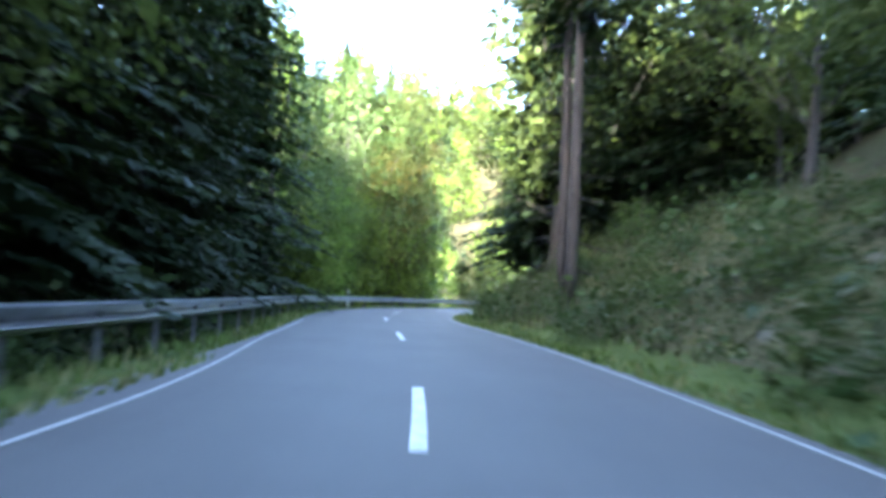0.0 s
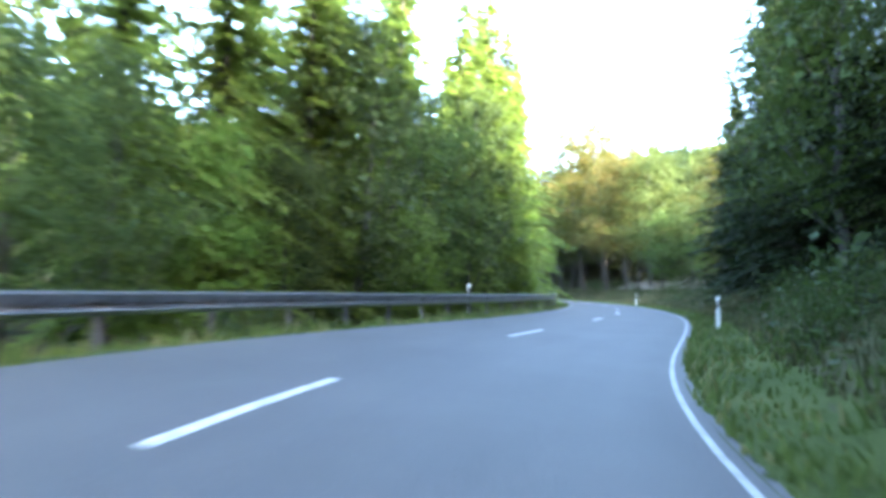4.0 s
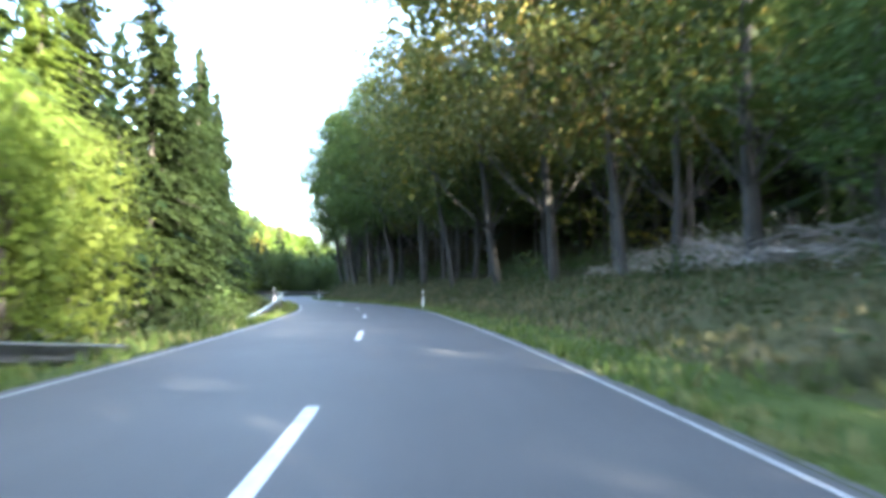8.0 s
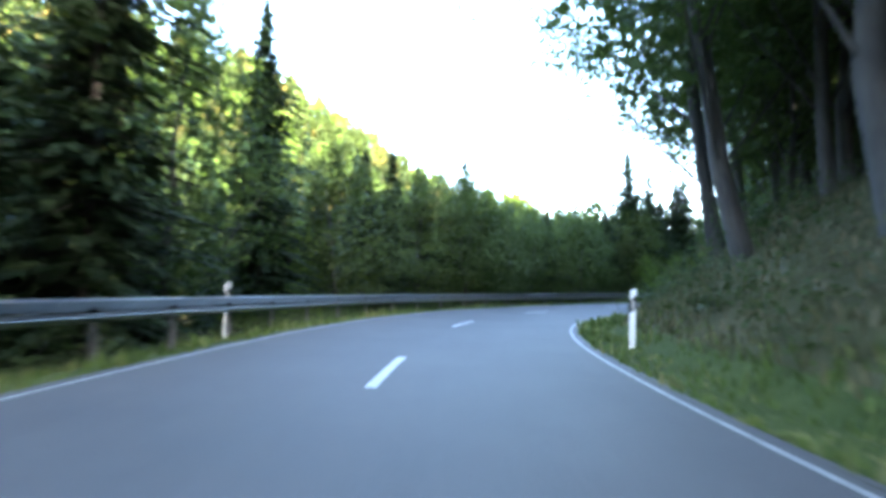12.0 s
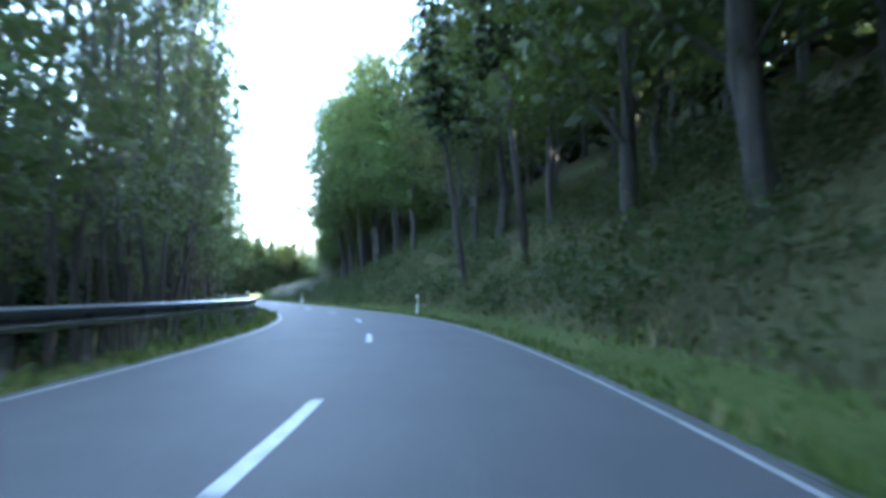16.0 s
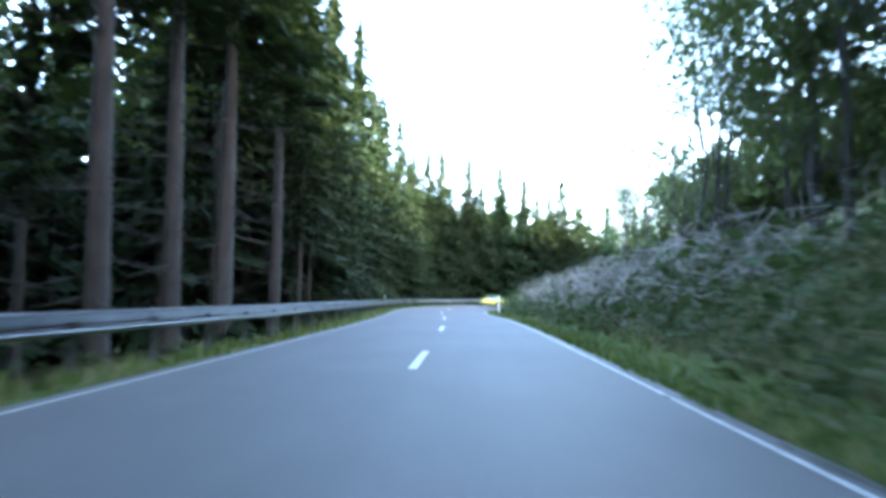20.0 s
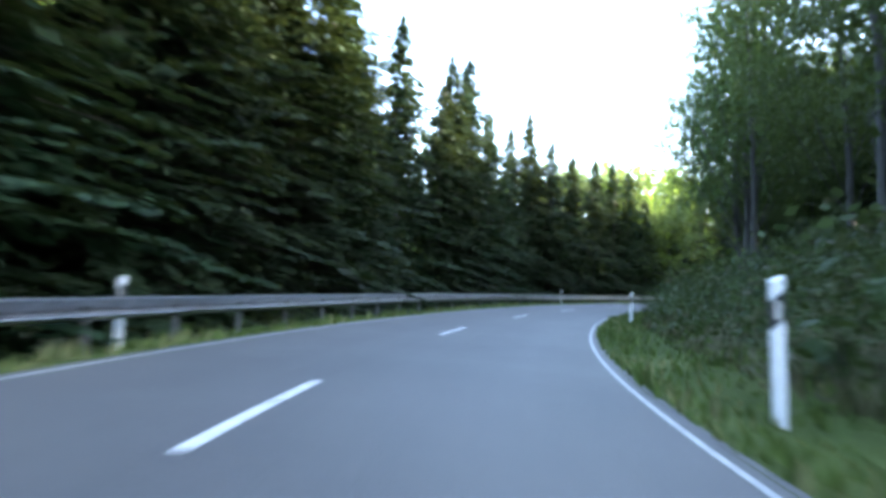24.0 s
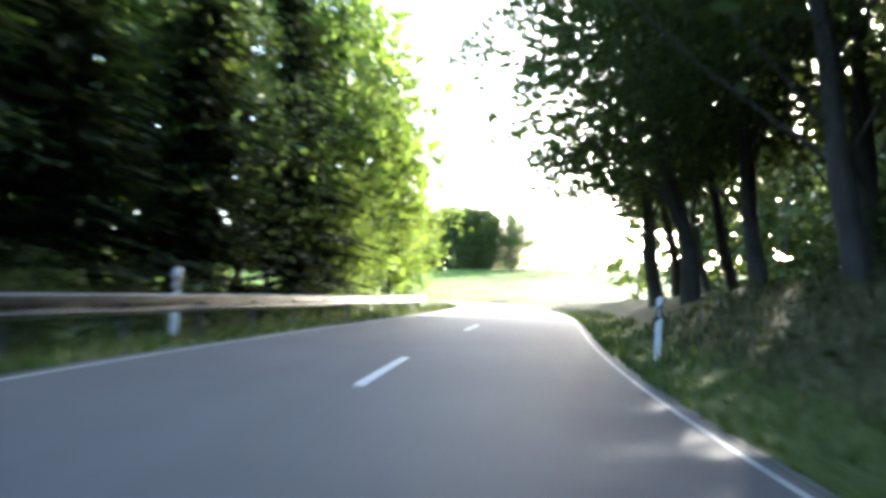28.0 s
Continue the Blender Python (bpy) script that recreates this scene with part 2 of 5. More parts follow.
POST_WHITE = mat_plain("white_plastic", (0.78, 0.78, 0.76), 0.5, 0, 0.08, 9)
POST_BLACK = mat_plain("black_plastic", (0.02, 0.02, 0.022), 0.5)
REFLECTOR = mat_plain("reflector", (0.75, 0.72, 0.65), 0.15, 0.3)

# ---- the road's line: headings in degrees every 8 m, from 24 m behind the start ----
START = (-0.109, 0.002)
HEADINGS = [-17.5, -12.7, -7.9, -3.1, 2.0, 4.9, 5.1, -3.7, -17.4, -31.5, -49.3, -66.8, -77.3, -77.1, -74.7, -71.1, -67.3, -62.8, -57.8, -55.4, -54.0, -52.7, -47.9, -44.3, -39.0, -37.0, -40.3, -45.1, -52.9, -65.6, -76.6, -83.7, -89.4, -95.9, -94.6, -90.1, -85.8, -80.8, -75.6, -74.7, -72.8, -73.8, -73.7, -73.4, -73.6, -73.4, -72.4, -70.5, -71.8, -77.0, -86.9, -95.2, -100.6, -109.5, -116.1, -120.6, -125.3, -131.1, -138.3, -146.5, -155.8, -163.6, -170.4, -176.4, -178.7, -177.5, -174.5, -169.9, -163.9, -156.7, -148.2]
BANK = [0.0, 0.0, 0.9, 1.9, 2.1, 0.9, 1.1, 0.5, -0.1, 0.0, 0.6, 1.0, 1.0, 2.0, 1.5, 0.6, 0.5, 0.0, -0.2, 0.1, 0.6, 0.7, 1.2, 2.7, 3.0, 1.9, 1.8, 2.3, 2.6, 2.9, 1.5]
STEP, PRE = 8.0, 24.0
HALF = 2.92                                # middle of the road to an edge line
DS = 0.5
S_END = (len(HEADINGS) - 1) * STEP - PRE
head = np.array(HEADINGS)
slope = np.gradient(head, STEP)


def heading(s):
    i = np.clip(((s + PRE) // STEP).astype(int), 0, len(head) - 2)
    u = (s + PRE) / STEP - i
    return (2 * u**3 - 3 * u**2 + 1) * head[i] + (u**3 - 2 * u * u + u) * STEP * slope[i] + (3 * u * u - 2 * u**3) * head[i + 1] + (u**3 - u * u) * STEP * slope[i + 1]


n_back = int(PRE / DS)
RS = np.arange(-n_back, int(S_END / DS)) * DS
mid = np.radians(heading(RS + DS / 2))
RX = np.concatenate([[0], np.cumsum(-np.sin(mid) * DS)])[:-1]
RY = np.concatenate([[0], np.cumsum(np.cos(mid) * DS)])[:-1]
RX, RY = RX - RX[n_back] + START[0], RY - RY[n_back] + START[1]
RH = np.radians(heading(RS))
BANK_S = np.arange(len(BANK)) * 16.0


def at_road(s, d, up=0.0):
    """The place d metres right of the middle at s metres along, up metres over the road's plane."""
    x, y, h = np.interp(s, RS, RX), np.interp(s, RS, RY), np.interp(s, RS, RH)
    z = -np.tan(np.radians(np.interp(s, BANK_S, BANK))) * np.clip(d, -3.6, 3.6)
    return x + d * np.cos(h), y + d * np.sin(h), z + up


def knots(s, pairs):
    return np.interp(s, [p[0] for p in pairs], [p[1] for p in pairs])


RISE = [(-30, 3.0), (20, 3.2), (40, 3.0), (60, 2.4), (80, 1.8), (100, 1.3), (140, 1.3), (175, 1.7), (195, 2.9), (225, 3.1), (245, 2.9), (262, 3.8), (292, 4.3), (310, 2.8), (335, 1.8), (360, 1.5), (450, 1.6), (478, 1.8), (492, 1.6), (506, 1.2), (530, 0.3), (545, 0.0)]
STEEP = [(-30, 0.55), (50, 0.5), (80, 0.25), (100, 0.14), (178, 0.2), (195, 0.55), (240, 0.5), (300, 0.6), (320, 0.35), (345, 0.2), (450, 0.2), (480, 0.1), (500, 0.0)]
DROP = [(-30, 1.6), (100, 1.4), (118, 0.5), (132, 0.6), (150, 1.8), (440, 1.8), (480, 0.7), (500, 0.1), (520, 0.0)]


def side_height(s, d):
    """Height of the ground beside the road over the road's plane."""
    r = np.maximum(d - HALF - 0.15, 0)
    rise = knots(s, RISE)
    bank_up = rise * np.clip((r - 0.9) / 4.2, 0, 1) ** 1.15 + np.maximum(r - 5.1, 0) * knots(s, STEEP)
    bank_up = 60 * np.tanh(bank_up / 60)
    l = np.maximum(-d - HALF - 0.15, 0)
    fall = -knots(s, DROP) * (1 - np.exp(-np.maximum(l - 0.7, 0) / 4.0)) - 0.05 * np.clip(l, 0, 1)
    return np.where(d > 0, bank_up - 0.06 * np.clip(r, 0, 0.4) / 0.4, fall)


def nearest(x, y):
    """s and d of places in plan."""
    x, y = np.atleast_1d(x).astype(float), np.atleast_1d(y).astype(float)
    ss, dd = np.empty(len(x)), np.empty(len(x))
    for a in range(0, len(x), 4000):
        b = slice(a, a + 4000)
        i = ((x[b, None] - RX[::2]) ** 2 + (y[b, None] - RY[::2]) ** 2).argmin(1) * 2
        dx, dy = x[b] - RX[i], y[b] - RY[i]
        c, s_ = np.cos(RH[i]), np.sin(RH[i])
        along, side = -s_ * dx + c * dy, c * dx + s_ * dy
        dist = np.hypot(dx, dy)
        ss[b], dd[b] = RS[i] + np.clip(along, -1, 1), np.where(np.abs(along) > 2, np.sign(side) * dist, side)
    return ss, dd


def smooth(a, b, v):
    u = np.clip((v - a) / (b - a), 0, 1)
    return u * u * (3 - 2 * u)


def ground_height(x, y):
    x, y = np.atleast_1d(x).astype(float), np.atleast_1d(y).astype(float)
    s, d = nearest(x, y)
    _, _, z = at_road(s, d)
    z = z + side_height(s, d)
    # the hill levels off away from the road
    crest = 18 * (1 - smooth(180, 240, x) * smooth(100, 55, y)) * (1 - smooth(20, -40, y))
    away = np.where(d > 0, smooth(18, 62, d), 0)
    z = z * (1 - away) + crest * away
    # the valley's other side, north of the road
    far = np.where(d < 0, smooth(38, 135, -d), 0) * smooth(60, 130, y)
    z = z + far * (9 + 42 * smooth(272, 150, x) + 12 * smooth(60, -40, x))
    # open country beyond the last bend
    z = z + smooth(15, 150, 70 - y) * smooth(240, 330, x) * 8.5
    return z


# ---- mesh helpers ----
def mesh_object(name, verts, faces, material, parent=None, smooth_shade=False, uvs=None):
    me = bpy.data.meshes.new(name)
    me.from_pydata([tuple(v) for v in verts], [], [tuple(f) for f in faces])
    if uvs is not None:
        layer = me.uv_layers.new(name="plan")
        flat = np.array([uvs[v] for f in faces for v in f], dtype=np.float32).ravel()
        layer.data.foreach_set("uv", flat)
    for mt in (material if isinstance(material, (list, tuple)) else [material]):
        me.materials.append(mt)
    if smooth_shade:
        me.polygons.foreach_set("use_smooth", [True] * len(me.polygons))
    me.update()
    ob = new(name, me)
    if parent is not None:
        ob.parent = parent
    return ob


def part(name, bm, material, parent, label=""):
    """One bmesh as one mesh object under a thing."""
    me = bpy.data.meshes.new(name)
    bm.to_mesh(me)
    bm.free()
    me.materials.append(material)
    ob = new(name, me)
    ob.parent = parent
    if label:
        ob["label"] = label
    return ob


def strip(name, s0, s1, ds_, profile, material, up=0.0, uv=True, wobble=0.0, parent=None):
    """A band along the road. profile: offsets right of the middle."""
    ss = np.arange(s0, s1 + 1e-6, ds_)
    verts, uvs = [], []
    for s in ss:
        for d in profile:
            dd = d + (wobble * noise.noise((s * 0.7, d, 3.1)) if wobble and d in (profile[0], profile[-1]) else 0)
            x, y, z = at_road(s, dd, up)
            verts.append((x, y, z + (float(side_height(np.array(s), np.array(dd))) if abs(dd) > HALF + 0.16 else 0)))
            uvs.append((dd, s))
    n = len(profile)
    faces = [(i * n + j, i * n + j + 1, (i + 1) * n + j + 1, (i + 1) * n + j) for i in range(len(ss) - 1) for j in range(n - 1)]
    return mesh_object(name, verts, faces, material, parent, True, uvs if uv else None)


# ---- ground ----
def axis(lo, hi, step, far):
    inner = np.arange(lo, hi + step, step)
    out = [step]
    while sum(out) < far:
        out.append(out[-1] * 1.35)
    tail = np.cumsum(out)
    return np.concatenate([lo - tail[::-1], inner, inner[-1] + tail])


gx, gy = axis(-45, 430, 2.5, 2500), axis(-30, 240, 2.5, 2500)
GX, GY = np.meshgrid(gx, gy, indexing="ij")
gz = ground_height(GX.ravel(), GY.ravel())
gs, gd = nearest(GX.ravel(), GY.ravel())
gz = gz - 0.45 * (1 - smooth(7.0, 10.0, np.abs(gd))) + np.where(np.abs(gd) > 9, 0.35 * np.sin(GX.ravel() * 0.7 + 1.3 * np.sin(GY.ravel() * 0.31)) * np.sin(GY.ravel() * 0.53), 0)
nx_, ny_ = len(gx), len(gy)
ground = mesh_object("ground", np.stack([GX.ravel(), GY.ravel(), gz], 1), [(i * ny_ + j, (i + 1) * ny_ + j, (i + 1) * ny_ + j + 1, i * ny_ + j + 1) for i in range(nx_ - 1) for j in range(ny_ - 1)], FLOOR, None, True)
tagged(ground, "dark brown forest floor with moss and leaf litter", "ground", kind="structure")

ROAD_TO = S_END - 2
road = strip("road", -PRE + 1, ROAD_TO, 1.0, [-3.08, -2.2, -1.4, -0.5, 0.5, 1.4, 2.2, 3.08], ASPHALT, wobble=0.05)
tagged(road, "grey asphalt country road, worn smooth in the wheel tracks", "road", kind="structure")
verge_r = strip("verge_hillside", -PRE + 1, ROAD_TO, 1.0, [3.0, 3.35, 3.9, 4.5], VERGE)
bank_r = strip("bank_hillside", -PRE + 1, ROAD_TO, 1.0, [4.45, 5.2, 6.0, 6.8, 7.6, 8.6, 9.6], BANK_SOIL)
tagged(bank_r, "bank of brown leaf litter and thin grass", "bank", kind="structure")
verge_l = strip("verge_valley", -PRE + 1, ROAD_TO, 1.0, [-8.6, -7.5, -6.4, -5.4, -4.6, -3.9, -3.35, -3.0], VERGE)
tagged(verge_r, "mown grass verge rising into the bank", "verge", kind="structure")
tagged(verge_l, "grass verge under the guardrail", "verge", kind="structure")


def marking(name, s0, s1, d, width, ds_=1.0):
    ob = strip(name, s0, s1, ds_, [d - width / 2, d + width / 2], PAINT if name == "centre_dash" else PAINT_WORN, up=0.004)
    ob.parent = road
    return ob


marking("edge_line", -PRE + 2, 30, HALF - 0.045, 0.062)
marking("edge_line", 54.5, ROAD_TO, HALF - 0.045, 0.062)
marking("edge_line", 15, 22, -HALF + 0.045, 0.062)


def narrowing(s):
    """How much farther in the valley edge lies near the start."""
    return 0.45 * float(smooth(14.5, 5.0, np.array(s)))


near_s = np.arange(-PRE + 1, 15.01, 0.5)
line_v = [at_road(q, -HALF + 0.014 + narrowing(q) + k * 0.062, 0.008) for q in near_s for k in (0, 1)]
mesh_object("edge_line", line_v, [(2 * k, 2 * k + 1, 2 * k + 3, 2 * k + 2) for k in range(len(near_s) - 1)], PAINT_WORN, road)
marking("edge_line", 92, ROAD_TO, -HALF + 0.045, 0.062)
PHASE = [(-30, 4.1), (24, 4.1), (60, 3.7), (78, 3.7), (98, 1.5), (180, 1.5), (205, 1.85), (250, 1.8), (300, 2.15), (310, 2.9), (322, 2.2), (335, 2.1), (350, 1.65), (460, 1.5), (476, 0.6), (520, 0.4)]
DASH_D = [(24, 0), (34, -0.25), (50, -0.1), (62, -0.4), (75, -0.3), (90, 0), (195, 0), (210, -0.2), (222, -0.2), (235, -0.1), (250, -0.15), (262, 0), (300, 0.1), (330, 0.08), (370, 0), (395, -0.35), (420, -0.1), (455, -0.12), (480, -0.1)]
for k in range(-2, 52):
    s0 = k * 9.9
    s0 += knots(s0, PHASE)
    if s0 + 2.8 < ROAD_TO:
        marking("centre_dash", s0, s0 + 2.8, float(knots(s0, DASH_D)), 0.12, 0.7)

patch = strip("repair_patch", 103.5, 111, 0.5, [-2.75, -1.5, -0.32], ASPHALT_NEW, up=0.004)
patch.parent = road
gutter = strip("kerb", 46, 63, 0.5, [2.93, 2.95, 3.05, 3.17, 3.24, 3.26], CURB, up=0.0, parent=None)
for v in gutter.data.vertices:
    v.co.z += 0.012 if v.index % 6 in (0, 5) else 0.075
tagged(gutter, "dark asphalt kerb along the inside of the bend", "kerb", kind="structure")

# ---- guardrails ----
W_BEAM = [(-0.040, -0.155), (-0.034, -0.151), (0.034, -0.098), (0.041, -0.086), (0.038, -0.078), (-0.036, -0.036), (-0.046, -0.028), (-0.047, -0.016), (-0.038, 0.002), (0.028, 0.094), (0.040, 0.112), (0.039, 0.121), (-0.026, 0.151), (-0.036, 0.155)]


def beam_panel(s0, s1, d, z0, z1, parent):
    ss = np.linspace(s0, s1, 5)
    verts = []
    for s in ss:
        h = z0 + (z1 - z0) * (s - s0) / (s1 - s0) - float(at_road(s, d)[2])
        for off, up in W_BEAM:
            verts.append(at_road(s, d + off * 1.3 + 0.05, h + up))
        for off, up in reversed(W_BEAM):
            verts.append(at_road(s, d + off * 1.3 + 0.046, h + up * 0.985))
    n = 2 * len(W_BEAM)
    faces = [(i * n + j, i * n + (j + 1) % n, (i + 1) * n + (j + 1) % n, (i + 1) * n + j) for i in range(len(ss) - 1) for j in range(n)]
    faces += [tuple(range(n)), tuple(reversed(range(4 * n, 5 * n)))]
    return mesh_object("rail_panel", verts, faces, STEEL, parent)


def box_bm(cx, cy, cz, sx, sy, sz, bev=0.0):
    bm = bmesh.new()
    bmesh.ops.create_cube(bm, size=1, matrix=Matrix.LocRotScale((cx, cy, cz), None, (sx, sy, sz)))
    if bev:
        bmesh.ops.bevel(bm, geom=bm.edges[:], offset=bev, segments=2, affect="EDGES")
    return bm


def post_mesh():
    """A C-shaped rail post, 5 mm sheet, standing from 0.9 m under the ground."""
    outline = [(-0.03, -0.05), (0.03, -0.05), (0.03, -0.042), (-0.022, -0.042), (-0.022, 0.042), (0.03, 0.042), (0.03, 0.05), (-0.03, 0.05)]
    verts = [(x, y, z) for z in (-0.9, 0.70) for x, y in outline]
    n = len(outline)
    faces = [(j, (j + 1) % n, n + (j + 1) % n, n + j) for j in range(n)] + [tuple(reversed(range(n))), tuple(range(n, 2 * n))]
    me = bpy.data.meshes.new("rail_post")
    me.from_pydata(verts, [], faces)
    me.materials.append(STEEL_DULL)
    return me


RAIL_POST = post_mesh()


RAIL_TOP = [(0, 0.73), (60, 0.76), (105, 0.82), (150, 0.79), (170, 0.87), (185, 0.87), (200, 0.78), (220, 0.70), (230, 0.70), (238, 0.80), (270, 0.82), (330, 0.79), (390, 0.76), (420, 0.81), (440, 0.72), (452, 0.70), (475, 0.80), (500, 0.74)]


def guardrail(s0, s1, d, ramp_in=0.0, ramp_out=0.0):
    rail = new("guardrail")
    tagged(rail, "galvanised steel W-beam guardrail on short posts", "guardrail", "guardrails")
    n = int(round((s1 - s0) / 4.0))

    def height(s):
        """Height of the beam's middle; the beam dips into the ground where it begins and ends in the open."""
        u = 1.0
        if ramp_in and s < s0 + ramp_in:
            u = (s - s0) / ramp_in
        if ramp_out and s > s1 - ramp_out:
            u = (s1 - s) / ramp_out
        return -0.12 + (float(knots(s, RAIL_TOP)) - 0.155 + 0.12) * u
    for k in range(n):
        a, b = s0 + (s1 - s0) * k / n, s0 + (s1 - s0) * (k + 1) / n
        beam_panel(a, b + 0.12, d - (0.004 if k % 2 else 0), height(a), height(b), rail)
        for q in (a, (a + b) / 2):
            px, py, pz = at_road(q, d)
            if height(q) > 0.25:
                p = new("rail_post", RAIL_POST)
                p.matrix_basis = pose(px, py, height(q) - 0.6, 0, 0, math.degrees(np.interp(q, RS, RH)))
                p.parent = rail
    return rail


guardrail(-20, 129, -3.95, ramp_out=8)
guardrail(139.5, 500, -3.95, ramp_in=13)

# ---- delineator posts ----
def delineator():
    e = new("delineator_post")

    def slab(name, z0, z1, mat, slant0=0.0, slant1=0.0, grow=0.0, label=""):
        pts = [(-0.06 - grow, -0.05 - grow), (0.06 + grow, -0.05 - grow), (0.035 + grow, 0.05 + grow), (-0.035 - grow, 0.05 + grow)]
        verts = [(x, y, z0 + slant0 * x) for x, y in pts] + [(x, y, z1 + slant1 * x) for x, y in pts]
        bm = bmesh.new()
        v = [bm.verts.new(p) for p in verts]
        for f in ((3, 2, 1, 0), (4, 5, 6, 7), (0, 1, 5, 4), (1, 2, 6, 5), (2, 3, 7, 6), (3, 0, 4, 7)):
            bm.faces.new([v[i] for i in f])
        bmesh.ops.bevel(bm, geom=bm.edges[:], offset=0.008, segments=1, affect="EDGES")
        return part(name, bm, mat, e, label)
    slab("shaft", -0.8, 0.62, POST_WHITE, 0, 0.9, label="white plastic shaft")
    slab("black_band", 0.622, 0.868, POST_BLACK, 0.9, 0.9, 0.001, "black slanting band")
    slab("cap", 0.87, 1.02, POST_WHITE, 0.9, 0.5, 0.0, "white slanted cap")
    part("reflector", box_bm(0, -0.053, 0.75, 0.05, 0.012, 0.16, 0.004), REFLECTOR, e, "pale oblong reflector")
    return e


post_master = delineator()
tagged(post_master, "white plastic delineator post with black band", "delineator", "delineator posts along the road")
POSTS = [(38.6, -4.3), (60.0, 3.85), (81.7, -4.3), (83.6, 3.85), (123.0, -4.3), (118.5, 3.8), (153.3, 3.85), (153.6, -4.3), (196.2, -4.3), (196.0, 3.85), (218.6, 3.85), (237.0, 3.75), (236.8, -4.3), (277.3, 3.8), (279.5, -4.3), (320.0, 3.85), (324.2, -4.3), (366.0, -4.3), (365.0, 3.85), (385.2, 4.1), (403.0, -4.3), (399.8, 3.85), (420.3, 3.85), (441.3, 3.85), (439.6, -4.3), (465.0, 3.85), (479.8, -4.3), (481.6, 3.85)]
for k, (s, d) in enumerate(POSTS):
    x, y, z = at_road(s, d)
    z = max(float(z), 0) * (0.4 if d > 0 else -0.3) + float(side_height(np.array(s), np.array(d)))
    z += 0.36 if d < 0 else 0              # those behind the rail stand on longer shafts
    z += 0.12 if round(s, 1) in (218.6, 399.8) else -0.1 if round(s, 1) == 385.2 else 0
    m = pose(x, y, z, random.uniform(-2, 2), random.uniform(-2, 2), math.degrees(np.interp(s, RS, RH)))
    if k == 0:
        post_master.matrix_basis = m
    else:
        copy_thing(post_master, m)

# ---- trees ----
def tube(path, radii, sides=7):
    """Rings along a path, as vertices and faces."""
    verts, faces = [], []
    for k, (p, r) in enumerate(zip(path, radii)):
        a = Vector(path[min(k + 1, len(path) - 1)]) - Vector(path[max(k - 1, 0)])
        q = a.to_track_quat("Z", "Y")
        for j in range(sides):
            t = 2 * math.pi * j / sides
            verts.append(tuple(Vector(p) + q @ Vector((r * math.cos(t), r * math.sin(t), 0))))
    for k in range(len(path) - 1):
        for j in range(sides):
            faces.append((k * sides + j, k * sides + (j + 1) % sides, (k + 1) * sides + (j + 1) % sides, (k + 1) * sides + j))
    return verts, faces


def merge(bits):
    verts, faces = [], []
    for v, f in bits:
        n = len(verts)
        verts += v
        faces += [tuple(i + n for i in g) for g in f]
    return verts, faces


def leaf_quads(centres, sizes, rng, flat=0.0):
    """Pointed leaf-like quads of random lie round the given places."""
    n = len(centres)
    a = rng.normal(size=(n, 3))
    a[:, 2] *= 0.7
    a /= np.linalg.norm(a, axis=1)[:, None]
    nrm = rng.normal(size=(n, 3)) + np.array([0, 0, flat])
    b = np.cross(nrm, a)
    b /= np.linalg.norm(b, axis=1)[:, None] + 1e-6
    s = np.asarray(sizes)[:, None]
    c = np.asarray(centres)
    quad = np.stack([c - a * s * 0.6, c + b * s * 0.36, c + a * s * 0.6, c - b * s * 0.36], 1)
    return quad


def quads_object(name, quads, material, parent=None):
    """One mesh of loose quads."""
    n = len(quads)
    me = bpy.data.meshes.new(name)
    me.vertices.add(4 * n)
    me.vertices.foreach_set("co", np.ascontiguousarray(quads, dtype=np.float32).ravel())
    me.loops.add(4 * n)
    me.loops.foreach_set("vertex_index", np.arange(4 * n, dtype=np.int32))
    me.polygons.add(n)
    me.polygons.foreach_set("loop_start", np.arange(0, 4 * n, 4, dtype=np.int32))
    me.materials.append(material)
    me.update(calc_edges=True)
    ob = new(name, me)
    if parent is not None:
        ob.parent = parent
    return ob


